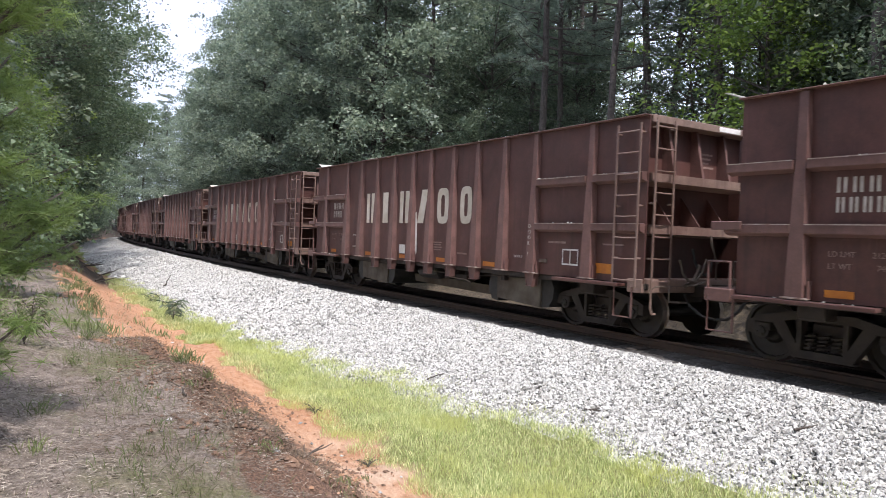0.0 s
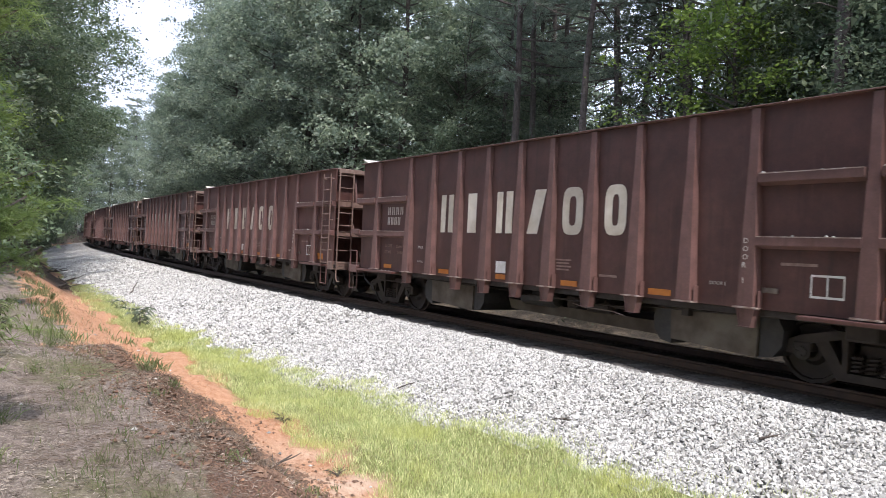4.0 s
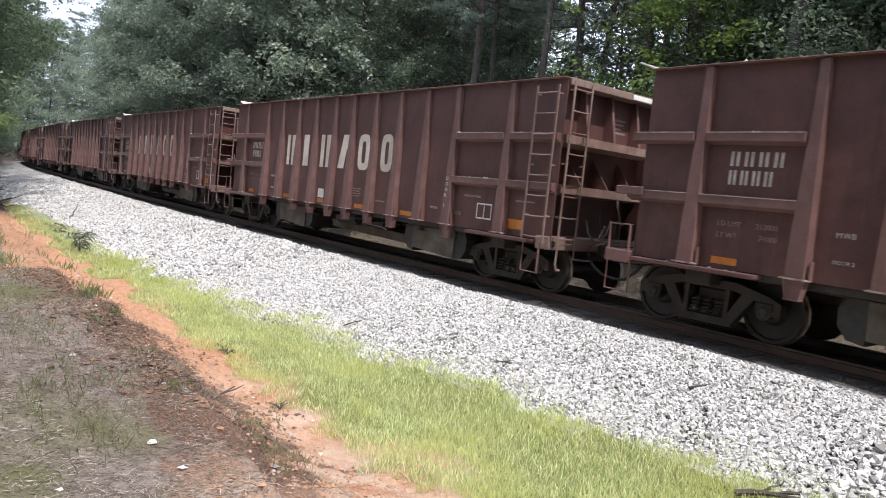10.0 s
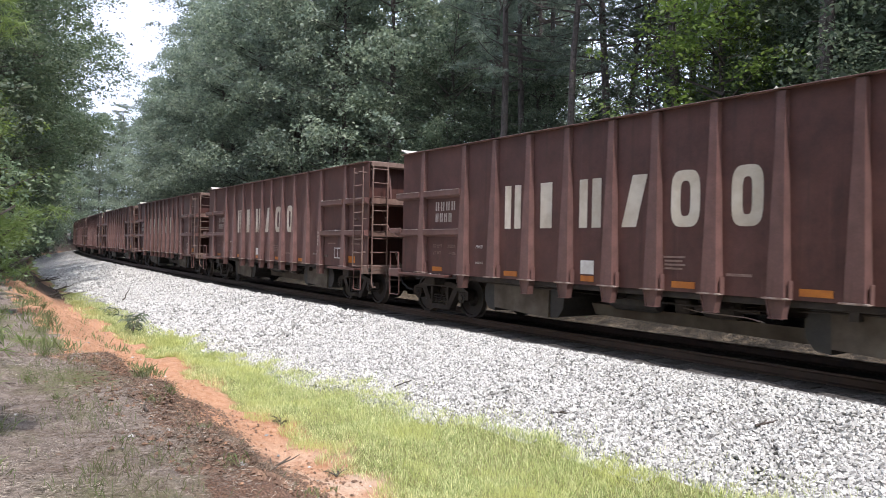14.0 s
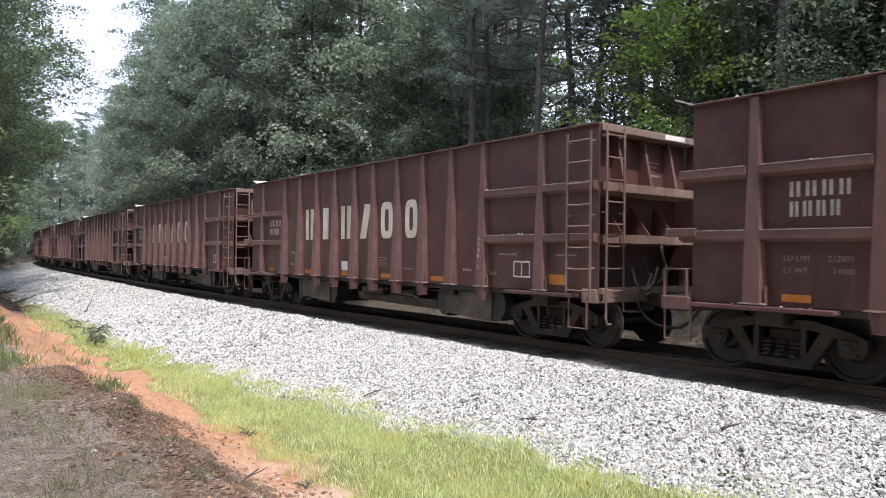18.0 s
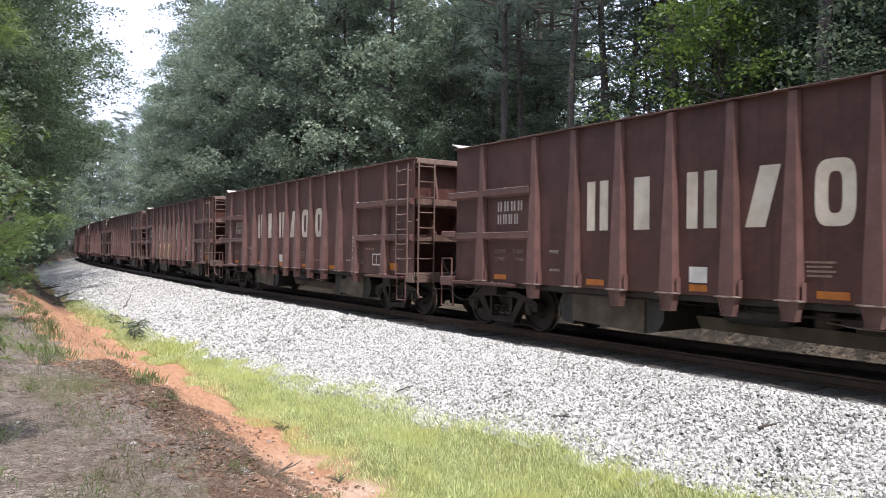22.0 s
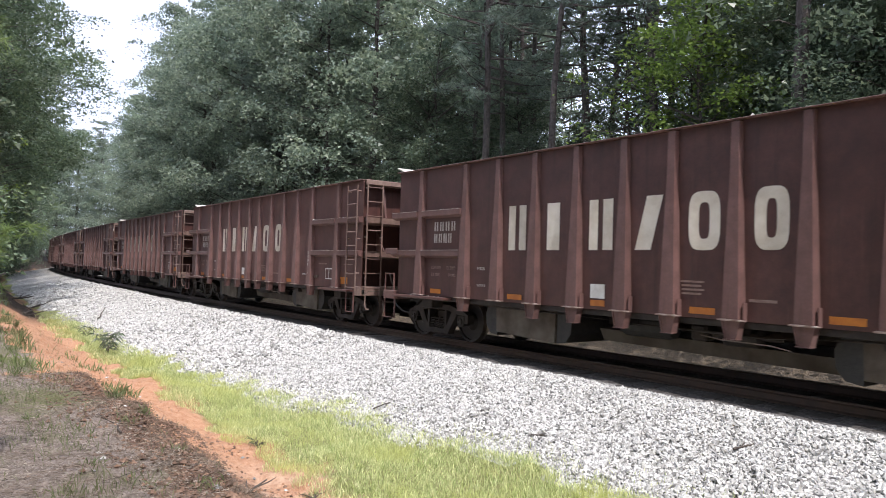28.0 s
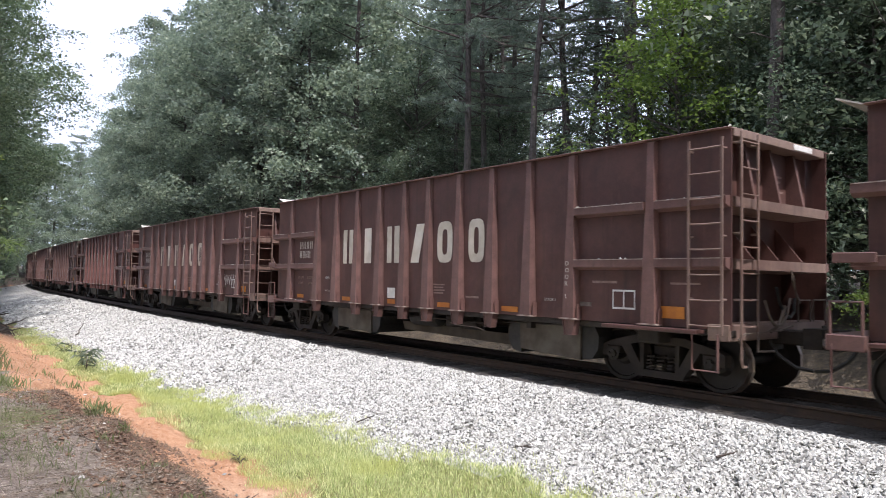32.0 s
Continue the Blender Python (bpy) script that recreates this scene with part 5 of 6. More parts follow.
EDGE_OAK = broadleaf("broadleaf_tree", "tall broadleaf tree leaning its crown over the line", 23, 5.0, 0.22, 34000, 28, 5.2, leaf=LEAF_MID, size=0.16, clump=0.66, per_limb=5, three=True)
OAK_FAR = broadleaf("broadleaf_tree", "broadleaf tree deep in the wood", 20, 2.0, 0.2, 9000, 26, 4.6, leaf=LEAF_HAZED, size=0.29, clump=0.95, per_limb=4, three=True)
SAPLING = broadleaf("young_tree", "thin dark-stemmed young tree in the wood", 13, 4.0, 0.07, 2600, 27, 2.4, size=0.15, clump=0.26, per_limb=3, trunk_lean=0.25)
GUM = broadleaf("broadleaf_tree", "young broadleaf tree with bright green leaves", 11, 2.5, 0.10, 11000, 23, 3.0, leaf=LEAF_LIGHT, size=0.13, clump=0.5)
BUSH = broadleaf("bush", "leafy green bush at the wood's edge", 3.4, 0.2, 0.04, 7000, 24, 1.7, leaf=LEAF_MID, size=0.095, stems=3, clump=0.34, three=True)
BUSH_LIGHT = broadleaf("bush", "bright green leafy bush at the wood's edge", 2.8, 0.15, 0.035, 6000, 25, 1.5, leaf=LEAF_LIGHT, size=0.09, stems=3, clump=0.32, three=True)
placed = set()


def plant(src, s, n, scale=1.0, turn=None):
    m = Matrix.Translation(tree_base(s, n)) @ Matrix.Rotation(turn if turn is not None else random.uniform(0, 6.28), 4, "Z")
    if src in placed:
        ob = copy_thing(src, m)
    else:
        ob = src
        placed.add(src)
        ob.matrix_basis = m
    ob.scale = (scale * random.uniform(0.92, 1.08), scale * random.uniform(0.92, 1.08), scale)
    return ob


random.seed(4)
# pines whose trunks stand clear behind the train, and the trees about them
for src, s, n, sc in ((PINE_TALL, 23.1, -9, 1.0), (PINE_TALL, 24.4, -11, 0.95), (PINE_LEAN, 18.8, -9, 1.05), (PINE_TALL, 8.6, -8, 1.2), (PINE_LEAN, 28, -12, 1.0),
                      (GUM, 12.6, -9.5, 1.05), (OAK, 10.2, -11.5, 0.9), (OAK, 5.5, -9.5, 1.1), (OAK, 3.0, -12, 1.2), (OAK, 15.5, -13, 0.8), 
                      (OAK, 25.5, -13, 0.9), (OAK, 30, -10.5, 0.95), (OAK, 27.5, -9.0, 0.65), (PINE_TALL, 14, -15, 1.0), (PINE_TALL, 20, -18, 1.05), (PINE_TALL, 30, -17, 1.05),
                      (PINE_LEAN, 35, -20, 1.1), (PINE_TALL, 9, -17, 1.1), (OAK, 10, -10.5, 0.7), (OAK, 12.5, -12.5, 0.9), (OAK, 8, -12, 0.9), (OAK, 13.5, -16, 1.2), (OAK, 6.5, -16, 1.3),
                      (OAK_FAR, 4, -17, 0.8), (OAK, 7.4, -14.5, 1.0), (OAK_FAR, 2, -22, 1.0), (OAK, 7.2, -11, 1.0), (OAK_FAR, 33, -15, 0.8),
                      (PINE_TALL, 17, -12.5, 1.0), (PINE_TALL, 26.5, -15, 1.05), (PINE_TALL, 21.5, -15.5, 1.0), (OAK, 17.5, -9.5, 0.5), (OAK, 22, -10.5, 0.6), (OAK, 1.5, -10, 1.0), (OAK, 23, -16, 0.75), (OAK, 4.2, -15, 1.3), (OAK, 9.6, -14.5, 1.1), (OAK, 6.4, -8.6, 0.75), (OAK, 11.5, -13, 0.8), (OAK_FAR, 6, -19, 1.0), (OAK, 12, -17, 1.3), (OAK, 9, -19, 1.4), (OAK, 15, -18, 1.1), (OAK, 5.5, -12.5, 1.2), (OAK_FAR, 20, -24, 0.9), (PINE_TALL, 19.6, -11.5, 0.95), (PINE_TALL, 15.6, -10.8, 0.95), (OAK_FAR, 25, -29, 1.0)):
    plant(src, s, n, sc)
for i in range(16):
    plant(SAPLING, 5 + i * 1.8 + random.uniform(-0.7, 0.7), -random.uniform(9.5, 21), random.uniform(0.7, 1.1))
# the dense wood down the line
for i in range(21):
    s = 34 + i * 3.9 + random.uniform(-1, 1)
    low = s > 72                      # towards the bend the front row is lower
    plant(random.choice((OAK_BIG, PINE_BIG, OAK_BIG, OAK_BIG)), s, -random.uniform(8.3, 10.5), random.uniform(0.92, 1.02) if s < 88 and low else random.uniform(0.82, 0.95) if low else random.uniform(0.85, 1.1))
for i in range(17):
    s = 34 + i * 5 + random.uniform(-2, 2)
    plant(random.choice((OAK_FAR, PINE_BIG, OAK_BIG)), s, -random.uniform(14.5, 19), random.uniform(1.0, 1.2) if s < 72 else random.uniform(1.15, 1.3))
for i in range(16):
    s = 40 + i * 7 + random.uniform(-2, 2)
    plant(OAK_FAR, s, -random.uniform(23, 32), random.uniform(1.1, 1.4))
for i in range(18):
    plant(random.choice((BUSH, BUSH, BUSH_LIGHT)), 6 + i * 5 + random.uniform(-2, 2), -random.uniform(6.6, 8.5), random.uniform(0.8, 1.3))


def at_bearing(yaw, d):
    a = radians(yaw)
    return track_sn(EYE[0] - math.sin(a) * d, EYE[1] + math.cos(a) * d)


# the wood on the camera's side, down the line
for yaw, d, src, sc in ((84.6, 42, OAK_BIG, 0.9), (87.5, 38, PINE_BIG, 0.9), (86, 56, PINE_BIG, 1.0), 
                        (85.5, 27, GUM, 0.7), (86, 18, BUSH, 1.2), (80.7, 100, OAK, 1.2), (80.3, 112, OAK, 1.3), (80.9, 92, BUSH, 1.8), (80.2, 124, OAK, 1.4), (79.6, 135, OAK, 1.4), (79.9, 118, BUSH, 2.0), (80.6, 106, BUSH, 1.9), (81.2, 80, OAK, 1.1), (81.6, 66, BUSH, 1.7), (82.2, 56, BUSH, 1.5), (84.4, 30, BUSH_LIGHT, 1.1), (88, 34, OAK_BIG, 0.9), 
                        (81.6, 84, BUSH, 1.5), (81.9, 104, OAK, 1.0), (92, 22, OAK, 1.0), (98, 14, PINE_BIG, 0.6)):
    s, n = at_bearing(yaw, d)
    plant(src, s, n, sc)
# tall trees that close the wood against the strip of sky
for yaw, d, src, sc in ((69.3, 84, OAK_BIG, 1.26), (67.8, 92, PINE_BIG, 1.2)):
    s, n = at_bearing(yaw, d)
    plant(src, s, n, sc, 1.0)
for s, n, src, sc in ((29, 10.6, EDGE_OAK, 0.72), (35, 10.2, EDGE_OAK, 0.85), (41, 9.0, EDGE_OAK, 0.86), (48, 8.3, EDGE_OAK, 0.94), (56, 8.2, EDGE_OAK, 1.0), (64, 8.6, EDGE_OAK, 1.0), (72, 8.4, PINE_BIG, 0.8), (79, 8.0, EDGE_OAK, 1.0), (86, 7.8, EDGE_OAK, 1.0), (93, 7.6, EDGE_OAK, 1.0), (100, 7.4, EDGE_OAK, 1.0), (108, 7.4, EDGE_OAK, 0.95)):
    plant(src, s, n, sc)
# the wood across the bend, where the line turns out of sight
for s, n, src, sc in ((142, 13, OAK_FAR, 1.32), (150, 10, PINE_BIG, 1.15), (158, 9, OAK_BIG, 1.2), (167, 9, OAK_BIG, 1.2), (172, 12, PINE_BIG, 1.3), (181, 9.5, OAK_BIG, 1.3), (188, 14, OAK_FAR, 1.56), (196, 10, PINE_BIG, 1.3),
                      (150, 20, OAK_FAR, 1.50), (165, 20, PINE_BIG, 1.35), (178, 20, OAK_FAR, 1.62), (192, 22, OAK_FAR, 1.56), (205, 12, OAK_FAR, 1.44), (134, 15, OAK, 1.2), (192, 8, OAK_BIG, 1.3), (186, -8, OAK_FAR, 1.44), (198, -8, OAK_FAR, 1.44)):
    plant(src, s, n, sc)
# unseen trees added behind the camera, to dapple the bank and dim the cars
for s, n, src, sc in ((-14, 15, OAK_FAR, 1.0), (-9, 18, OAK_FAR, 0.9), (-17, 15.5, OAK_FAR, 1.0), (-3, 21, OAK_FAR, 1.0), (-25, 15, OAK_FAR, 1.0), (5, 22, OAK_FAR, 1.0), (13, 22, OAK_FAR, 1.0), (-6, 17, OAK, 1.0), (2, 24, OAK_FAR, 1.0), (5.5, 18, OAK, 1.1), (-30, 20, OAK_FAR, 1), (-9.5, 14, OAK, 1.1),
                      (0.5, 17, OAK_FAR, 0.9), (-11, 14.5, OAK_BIG, 0.8), (-5, 19, OAK_BIG, 0.8), (-18, 12.5, OAK_BIG, 0.85), (11, 19.5, OAK, 1.0), (-12, -10, OAK, 1), (-20, -12, OAK_FAR, 1), (-5, -11, OAK, 0.9), (-28, -10, OAK_FAR, 1), (-4, -17, OAK_FAR, 1), (-35, 13, OAK, 1), (-40, -12, OAK_FAR, 1)):
    plant(src, s, n, sc)

# young pine close by on the bank
NEAR_PINE = pine("young_pine", "young pine with long bright green needles on the bank", 4.7, 0.3, 0.035, 2800, 31, 0.85, needle=NEEDLE_YOUNG, tuft=0.14, per=24, width=0.005, clump=0.16, bare=0, rise=(0.3, 1.0), whorls=13)
s, n = at_bearing(89.4, 6.0)
plant(NEAR_PINE, s, n, 1.0)


# ---------------------------------------------------------------- grass and litter
def blade_field(name, label, count, s0, s1, nfun, hgt, wid, mat, seed, keep=None, lay=0.35, cat="grass"):
    rng = np.random.default_rng(seed)
    s = s0 + (s1 - s0) * rng.random(count) ** 1.4
    lo, hi = nfun(s)
    n = lo + (hi - lo) * rng.random(count)
    if keep is not None:
        k = keep(s, n, rng)
        s, n = s[k], n[k]
    z = soil_z(s, n)
    z = np.where(np.abs(n) < foot(s) + 0.3, np.maximum(z, bed_z(s, n)), z)
    c = on_track_np(s, n, z + (0.012 if lay > 2 else -0.01))
    d = rng.normal(size=c.shape) * lay
    d[:, 2] = 1.0
    if lay > 2:
        d[:, 2] = 0.15
    d /= np.linalg.norm(d, axis=1, keepdims=True)
    L = hgt * rng.uniform(0.5, 1.3, len(c))
    v, f = blades(c, d, L, np.full(len(c), wid), rng, 0.2 if lay < 2 else 0.0)
    return tagged(raw(name, v.tolist(), f.tolist(), mat), label, cat, kind="stuff")


def grass_span(s):
    lo = foot(s) - 0.2 + 0.28 * np.sin(2.9 * s) * np.sin(7.3 * s + 1)
    hi = np.interp(s, [2, 7, 10, 12, 16, 22, 30, 36, 42], [7.1, 6.95, 6.85, 6.75, 6.8, 6.9, 6.8, 6.6, 6.2]) + 0.12 * np.sin(s * 2.1) + 0.22 * np.sin(3.3 * s) * np.sin(1.7 * s + 1) + 0.12 * np.sin(9.1 * s)
    return lo, hi


def patchy(s, n, rng):
    w = 0.5 + 0.5 * np.sin(1.9 * s + 1.1 * n) * np.sin(2.3 * n - 0.8 * s + 1)
    return rng.random(len(s)) < 0.45 + 0.55 * w


blade_field("grass", "bright yellow-green grass in the trackside ditch", 110000, 1.5, 18, grass_span, 0.16, 0.0065, GRASS, 41, patchy)
blade_field("grass", "bright yellow-green grass in the trackside ditch", 24000, 15, 36, grass_span, 0.18, 0.018, GRASS, 42, patchy)


def thinning(s, n, rng):
    """Ever fewer blades towards the track, in clumps."""
    w = 0.5 + 0.5 * np.sin(3.1 * s + 2.1 * n) * np.sin(2.7 * n - 1.9 * s + 1)
    return rng.random(len(s)) < np.clip((n - foot(s) + 0.9) / 0.9, 0, 1) ** 1.6 * (0.25 + w)


blade_field("grass", "thin yellow-green grass running out among the stones", 22000, 1.5, 20, lambda s: (foot(s) - 0.9, foot(s) + 0.05), 0.14, 0.0065, GRASS, 49, thinning)


def tufty(s, n, rng):
    w = np.sin(1.3 * s + 2.2 * n) * np.sin(1.7 * n - 1.1 * s + 2)
    return rng.random(len(s)) < np.clip(w * 1.6 - 0.35, 0.02, 1)


def scarp(s, n, rng):
    """Along the bank's broken edge."""
    return rng.random(len(s)) < np.exp(-((n - scarp_edge(s) - 0.02) / 0.48) ** 2)


def full(a, b):
    return lambda s: (np.full_like(s, a), np.full_like(s, b))


blade_field("weeds", "sparse dull green grass tufts on the bank", 30000, 0.5, 16, full(8.0, 12.5), 0.15, 0.006, GRASS_DULL, 43, tufty)
blade_field("weeds", "sparse weeds over the far bank", 14000, 12, 46, full(7.6, 12.5), 0.28, 0.022, GRASS_DULL, 47, tufty)
blade_field("needle_litter", "dry pale pine needles over the bank", 90000, 0.3, 12, lambda s: (np.interp(s, [0, 4, 6, 13], [9.1, 8.95, 8.6, 9.0]), np.full_like(s, 12.3)), 0.06, 0.0042, LITTER, 44, None, 5.0, "litter")
blade_field("dry_grass", "dry straw-coloured grass along the bank's broken edge", 55000, 4.4, 12, full(7.2, 9.5), 0.10, 0.005, LITTER_DARK, 45, scarp, 1.4)
blade_field("dry_grass", "dry straw-coloured grass thinly over the bank", 16000, 1.0, 14, full(8.2, 12.2), 0.08, 0.0045, LITTER, 46, None, 1.6)
blade_field("dry_grass", "dry stalks thinly over the bare clay", 5000, 2.0, 34, full(6.7, 8.2), 0.09, 0.006, LITTER, 48, tufty, 1.2)


def grass_tuft(name, label, s, n, height, count, mat, seed):
    """A clump of grass blades fanning out of one root."""
    rng = np.random.default_rng(seed)
    c = np.zeros((count, 3)) + rng.normal(size=(count, 3)) * np.array([0.05, 0.05, 0.0])
    d = rng.normal(size=(count, 3)) * 0.42
    d[:, 2] = 1
    d /= np.linalg.norm(d, axis=1, keepdims=True)
    v, f = blades(c, d, height * rng.uniform(0.5, 1.2, count), np.full(count, 0.009), rng, 0.3)
    ob = raw(name, v.tolist(), f.tolist(), mat)
    ob.matrix_basis = Matrix.Translation(on_track(s, n, float(soil_z(np.array(s), np.array(n))) - 0.01))
    return tagged(ob, label, "grass tuft", "grass tufts on the bank")


rng_g = random.Random(71)
for s, n, h, c in ((11.5, 10.4, 0.5, 70), (12.6, 10.0, 0.4, 60), (8.6, 8.7, 0.26, 60), (9.3, 8.5, 0.24, 50), (7.7, 8.6, 0.22, 50), (7.1, 8.9, 0.2, 40), (6.2, 8.7, 0.2, 40), (10.2, 9.6, 0.3, 60), (9.0, 9.9, 0.26, 50), (7.9, 9.7, 0.2, 40),
                   (5.3, 9.6, 0.16, 30), (4.4, 9.0, 0.15, 30), (6.0, 10.4, 0.25, 40), (4.6, 10.5, 0.2, 40), (13.6, 9.3, 0.3, 60), (15, 9.0, 0.3, 60), (16.5, 8.9, 0.35, 60), (18.5, 8.8, 0.35, 60), (21, 8.8, 0.4, 60), (14.5, 9.9, 0.4, 70), (17.5, 9.7, 0.45, 70), (5.0, 8.1, 0.14, 30), (5.8, 7.4, 0.1, 26)):
    grass_tuft("grass_tuft", "green grass tuft among needle litter on the bank", s + rng_g.uniform(-0.1, 0.1), n, h, c, GRASS_DULL, int(s * 100))


def lumps(name, label, cat, count, s0, s1, nmid, spread, size, mat, seed):
    """Loose broken pieces lying along a line of the bank."""
    rng = np.random.default_rng(seed)
    s = s0 + (s1 - s0) * rng.random(count) ** 1.3
    n = nmid(s) + rng.normal(size=count) * spread
    L = size * rng.uniform(0.35, 1.3, count) ** 1.4
    c = on_track_np(s, n, soil_z(s, n) + L * 0.15)
    base = np.array([(-1, -0.2, 0), (0.3, -1, 0.1), (1, 0.3, 0), (-0.3, 1, -0.1), (0, 0.1, 0.7), (0.1, 0, -0.6)], float) * 0.6
    v = base[None] * (1 + rng.uniform(-0.4, 0.4, (count, 6, 3))) * L[:, None, None]
    a = rng.uniform(0, 6.28, count)
    x, y = v[..., 0].copy(), v[..., 1].copy()
    v[..., 0], v[..., 1] = np.cos(a)[:, None] * x - np.sin(a)[:, None] * y, np.sin(a)[:, None] * x + np.cos(a)[:, None] * y
    f = np.array([(0, 1, 4), (1, 2, 4), (2, 3, 4), (3, 0, 4), (1, 0, 5), (2, 1, 5), (3, 2, 5), (0, 3, 5)])
    faces = (f[None] + (np.arange(count) * 6)[:, None, None]).reshape(-1, 3)
    return tagged(raw(name, (v + c[:, None]).reshape(-1, 3).tolist(), faces.tolist(), mat), label, cat, kind="stuff")


lumps("soil_clods", "dark broken clods along the bank's edge", "soil", 8000, 4.2, 10.5, lambda s: scarp_edge(s) - 0.1, 0.42, 0.035, CLOD, 61)
lumps("clay_crumbs", "orange crumbs on the bare clay", "soil", 5000, 2.0, 30, lambda s: scarp_edge(s) - 0.6, 0.45, 0.03, CLAY, 62)
lumps("pale_stones", "few pale stones strewn over the bank", "stones", 90, 1.5, 14, lambda s: scarp_edge(s) - 0.2, 0.9, 0.05, STONE, 63)


# ---------------------------------------------------------------- small things on the ground
def surface(s, n):
    s, n = np.array(float(s)), np.array(float(n))
    return float(max(soil_z(s, n), bed_z(s, n)) if abs(n) < foot(s) + 0.2 else soil_z(s, n))


def fallen_stick(name, label, s, n, length, r, turn, rise=0.03, forks=1, seed=0):
    """A crooked piece of dead wood lying on the ground."""
    rng = random.Random(seed)
    bm = bmesh.new()
    pts = [((i / 5 - 0.5) * length, rng.uniform(-0.04, 0.04) * length, r * 0.8 + rise * i / 5 + rng.uniform(0, 0.01)) for i in range(6)]
    rod(bm, pts, [r * (1 - 0.1 * i) for i in range(6)], 6)
    for k in range(forks):
        p = Vector(pts[2 + k])
        rod(bm, [p, p + Vector((0.18 * length, (-1) ** k * 0.16 * length, 0.06 * length)), p + Vector((0.32 * length, (-1) ** k * 0.22 * length, 0.10 * length))], [r * 0.6, r * 0.45, r * 0.2], 5)
    ob = part(name, bm, STICK)
    ob.matrix_basis = Matrix.Translation(on_track(s, n, surface(s, n))) @ Matrix.Rotation(turn, 4, "Z")
    return tagged(ob, label, "stick", "dead wood on the ground")


fallen_stick("dead_stick", "dark piece of dead wood lying on ballast", 6.41, 3.6, 0.26, 0.018, 0.3, seed=1)
fallen_stick("dead_stick", "dark crooked stick poking up from ballast", 29.9, 4.87, 0.9, 0.03, 2.6, 0.4, 0, seed=2)
fallen_stick("dead_stick", "short dark stick half sunk in ballast", 3.9, 2.67, 0.3, 0.018, 1.1, 0.05, seed=3)
fallen_stick("dead_stick", "dark twig standing in the ballast's edge", 9.45, 4.3, 0.3, 0.014, 0.8, 0.12, 2, seed=4)
fallen_stick("dead_branch", "dark forked branch lying on ballast", 2.17, 4.3, 0.55, 0.035, 0.6, 0.10, 2, seed=5)
fallen_stick("dead_branch", "grey dead branch along the bank's broken edge", 6.6, 7.75, 0.7, 0.016, 2.2, 0.03, 2, seed=6)
fallen_stick("dead_branch", "grey dead branch lying on the needle-covered bank", 7.1, 9.0, 0.8, 0.012, 2.9, 0.02, 1, seed=7)
fallen_stick("dead_branch", "dark dead branch lying in the shaded ditch", 33.5, 7.0, 2.6, 0.05, 2.7, 0.25, 2, seed=8)
fallen_stick("dead_branch", "dark dead branch lying in the shaded ditch", 36.0, 7.4, 2.2, 0.045, 0.5, 0.3, 2, seed=9)
fallen_stick("dead_branch", "dark dead branch lying in the shaded ditch", 31.5, 7.3, 1.8, 0.035, 2.3, 0.2, 2, seed=10)
fallen_stick("dead_log", "dark rotten log along the shaded bank", 39.5, 8.0, 4.0, 0.11, 3.0, 0.3, 1, seed=11)
rng_t = random.Random(9)
for i in range(16):
    fallen_stick("twig", "thin dry twig on the needle-covered bank", rng_t.uniform(1.5, 9), rng_t.uniform(8.2, 11.5), rng_t.uniform(0.15, 0.4), rng_t.uniform(0.004, 0.008), rng_t.uniform(0, 3.1), 0.01, rng_t.choice((0, 1)), seed=20 + i)


def leafy_weed(name, label, s, n, height, stems, leaf, seed, droop=0.5):
    """A bushy weed: arching stems with paired leaflets."""
    rng = np.random.default_rng(seed)
    root = new(name)
    root.matrix_basis = Matrix.Translation(on_track(s, n, surface(s, n)))
    tagged(root, label, "weed", "weeds beside the track")
    for k in range(stems):
        az = rng.uniform(0, 6.28)
        d = np.array([math.cos(az), math.sin(az), 0])
        h = height * rng.uniform(0.6, 1.1)
        pts = [d * (t ** 1.6) * h * droop * 1.3 + np.array([0, 0, h * (t - 0.35 * droop * t ** 3)]) for t in np.linspace(0, 1, 7)]
        stem = part("stem", rod(bmesh.new(), [tuple(p) for p in pts], [0.010 * (1 - 0.12 * i) for i in range(7)], 5), BARK, root)
        cs, ds = [], []
        for i in range(2, 7):
            for sg in (-1, 1):
                side = np.array([-d[1], d[0], 0.1]) * sg + d * 0.5
                for q in range(2):
                    cs.append(pts[i] + rng.normal(size=3) * 0.015)
                    ds.append(side / np.linalg.norm(side) + rng.normal(size=3) * 0.15)
        cs, ds = np.array(cs), np.array(ds)
        v, f = blades(cs, ds, np.full(len(cs), 0.30 * height * rng.uniform(0.7, 1.1)), np.full(len(cs), 0.05 * height), rng, 0.45)
        raw("leaf_spray", v.tolist(), f.tolist(), leaf, stem)
    return root


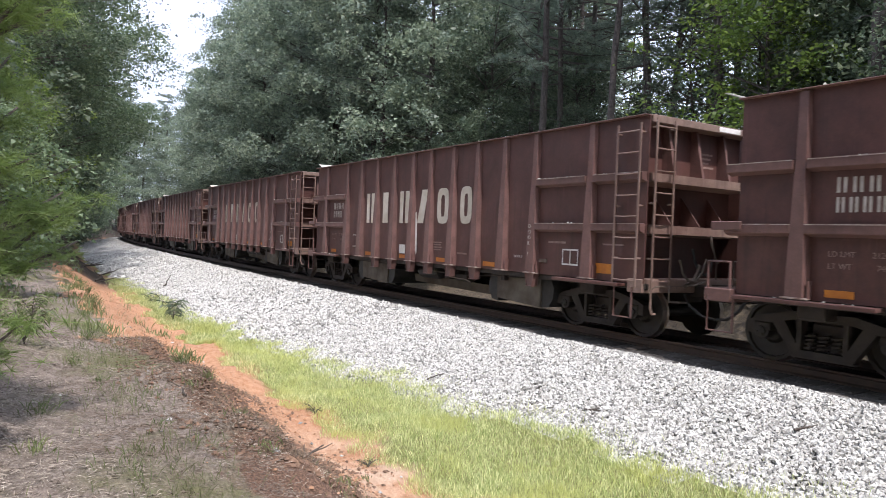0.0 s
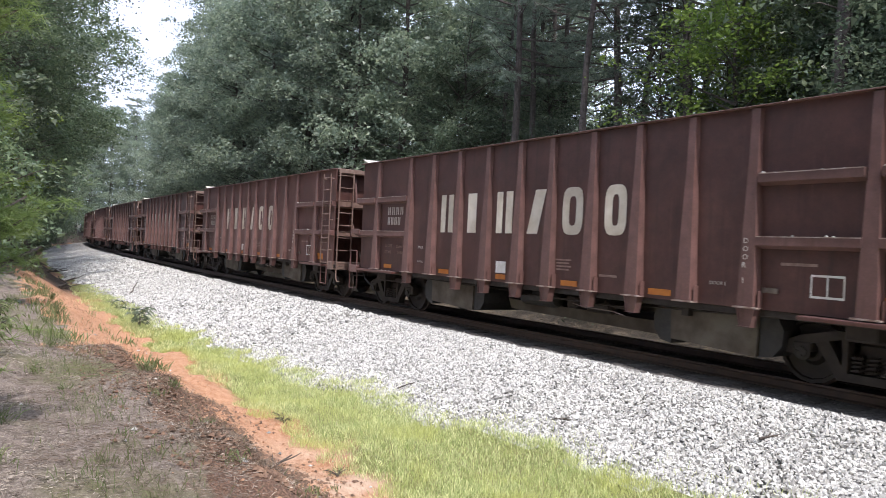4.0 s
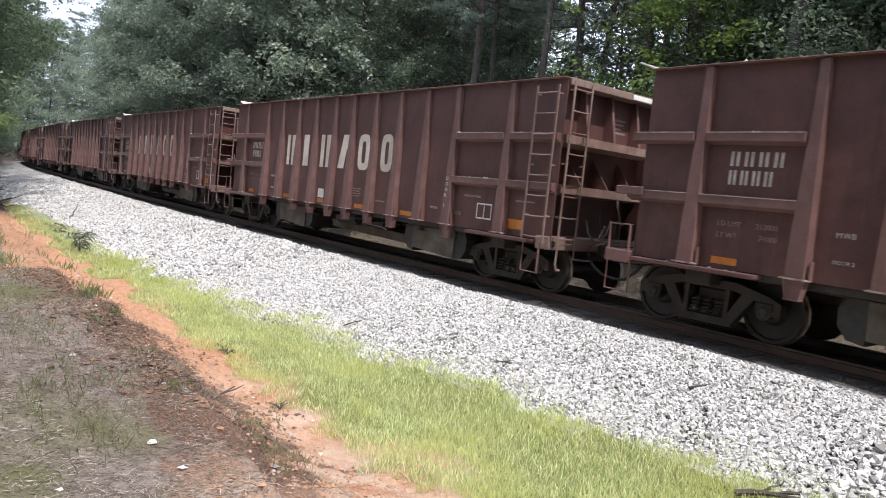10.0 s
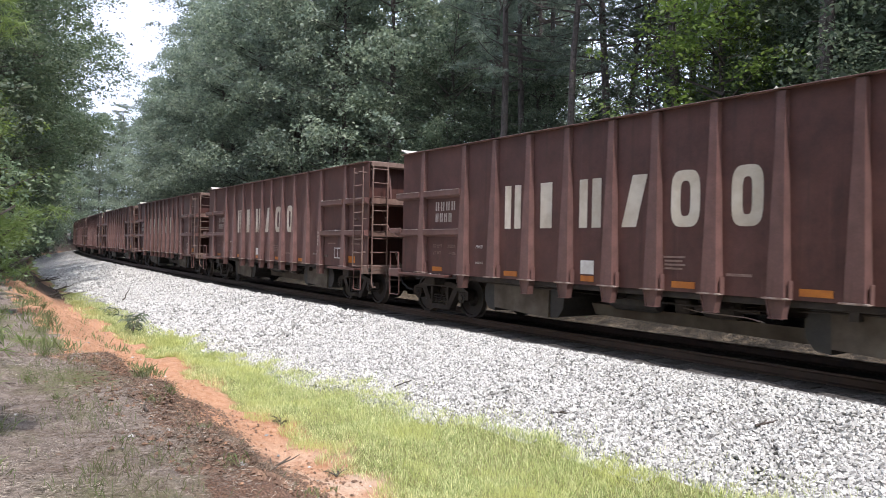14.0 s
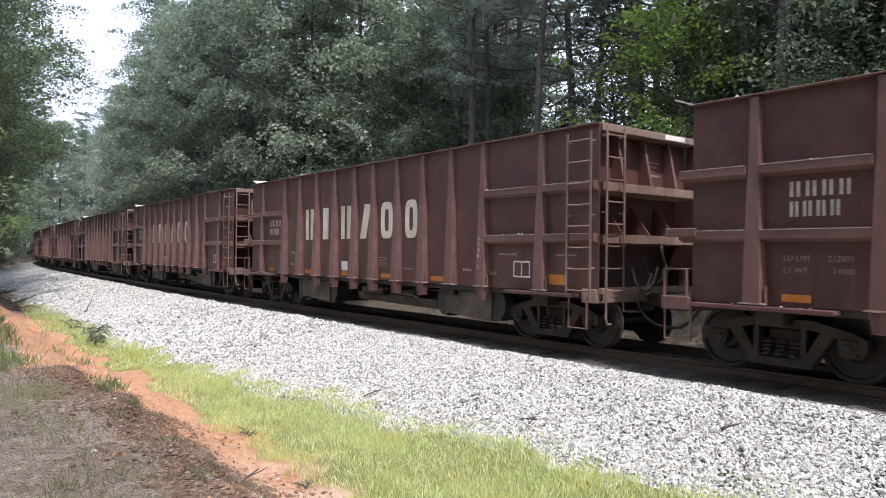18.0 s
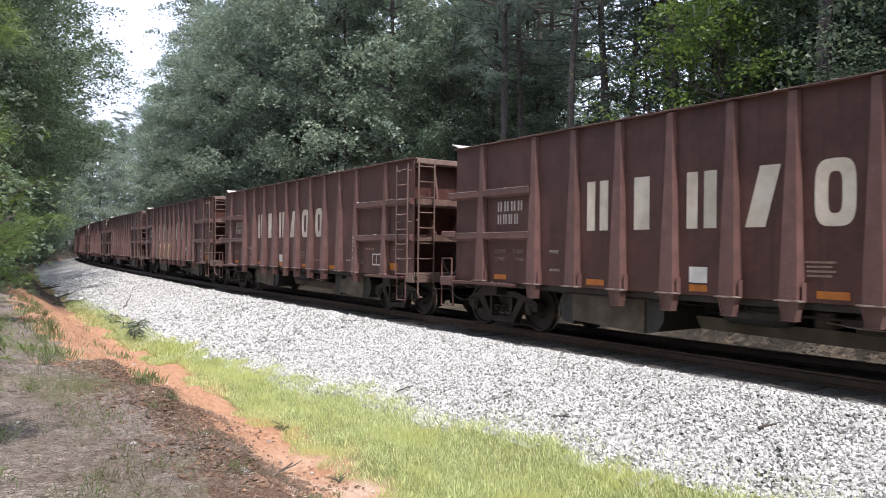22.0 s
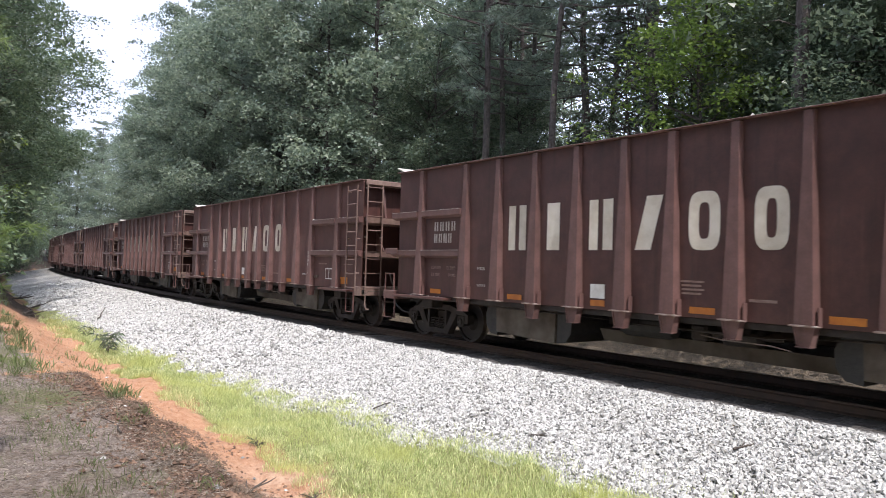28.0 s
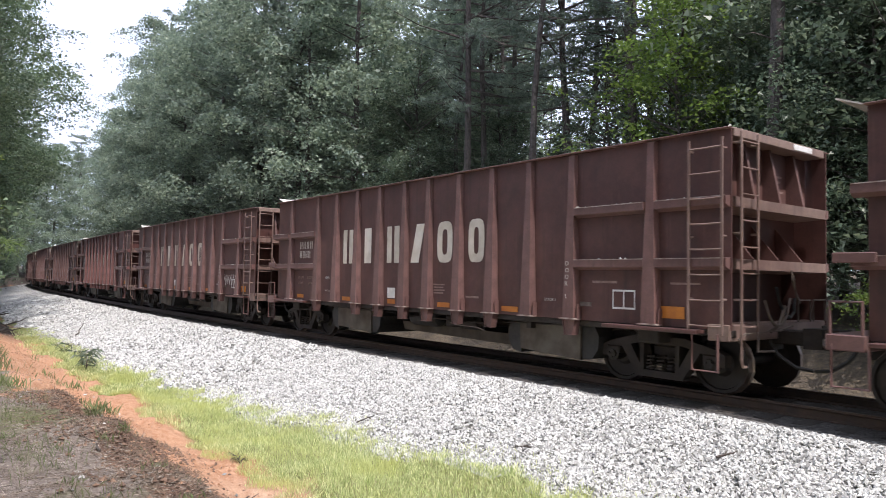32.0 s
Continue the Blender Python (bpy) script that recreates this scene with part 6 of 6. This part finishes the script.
leafy_weed("leafy_weed", "dark drooping leafy weed in the ditch grass", 20.2, 6.45, 0.95, 5, LEAF, 51, 0.5)
leafy_weed("leafy_weed", "small leafy weed at the ditch's edge", 24.5, 6.3, 0.5, 4, GRASS_DULL, 52)
leafy_weed("leafy_weed", "small leafy weed on the bare clay", 8.8, 6.75, 0.16, 8, GRASS_DULL, 53, 0.9)
leafy_weed("leafy_weed", "small leafy weed on the bare clay", 6.4, 7.1, 0.14, 7, GRASS_DULL, 54, 0.9)
leafy_weed("leafy_weed", "leafy weed among grass tufts on the bank", 9.4, 10.4, 0.55, 9, GRASS_DULL, 55)
leafy_weed("leafy_weed", "leafy weed among grass tufts on the bank", 12.5, 10.2, 0.5, 8, GRASS_DULL, 56)


# ---------------------------------------------------------------- movement
# the train surges and checks a little about its steady slowing
SURGE_T = [0, 1, 2, 3, 6, 7, 8, 9, 10, 11, 12, 13, 14, 17, 18, 19, 20, 21, 22, 23, 24, 25, 28, 29, 30, 31, 32]
SURGE = [-0.28, 0.19, 0.09, 0.09, 0.01, -0.04, -0.02, -0.05, -0.0, 0.01, 0.05, -0.01, -0.03, 0.02, 0.05, 0.02, -0.04, -0.08, -0.11, -0.1, -0.15, 0.27, 0.15, 0.11, 0.02, -0.05, -0.13]


def run_of(t):
    """How far the train has come, in metres, at t seconds."""
    smooth = 15.2347 + 15.08115 * t - 0.0391213 * t ** 2 + 3.85821e-4 * t ** 3
    return smooth + float(np.interp(t, SURGE_T, SURGE))


def car_pose(s):
    a, b = on_track(s + TRUCK_X), on_track(s - TRUCK_X)
    d = (b - a).normalized()
    return Matrix.Translation((a + b) / 2) @ Matrix.Rotation(math.atan2(d.y, d.x), 4, "Z")


def motions():
    times = [i * 0.5 for i in range(65)]
    for k, car in CARS.items():
        walk(car, [(t, car_pose(run_of(t) - k * PITCH)) for t in times])
    # wheels roll without slipping; wheelsets at one place of their trucks share their keys
    keyed = {}
    for car in CARS.values():
        for o in car.children_recursive:
            if not o.name.startswith("wheelset"):
                continue
            place = round(o.matrix_basis.translation.x, 2)
            if place not in keyed:
                rows = [(i / FPS, Matrix.Translation((place, 0, WHEEL_R)) @ Matrix.Rotation(-run_of(i / FPS) / WHEEL_R, 4, "Y")) for i in range(32 * FPS + 1)]
                walk(o, rows)
                keyed[place] = o
            else:
                src = keyed[place]
                o.rotation_mode = "QUATERNION"
                o.animation_data_create()
                o.animation_data.action = src.animation_data.action
                o.animation_data.action_slot = src.animation_data.action_slot


motions()
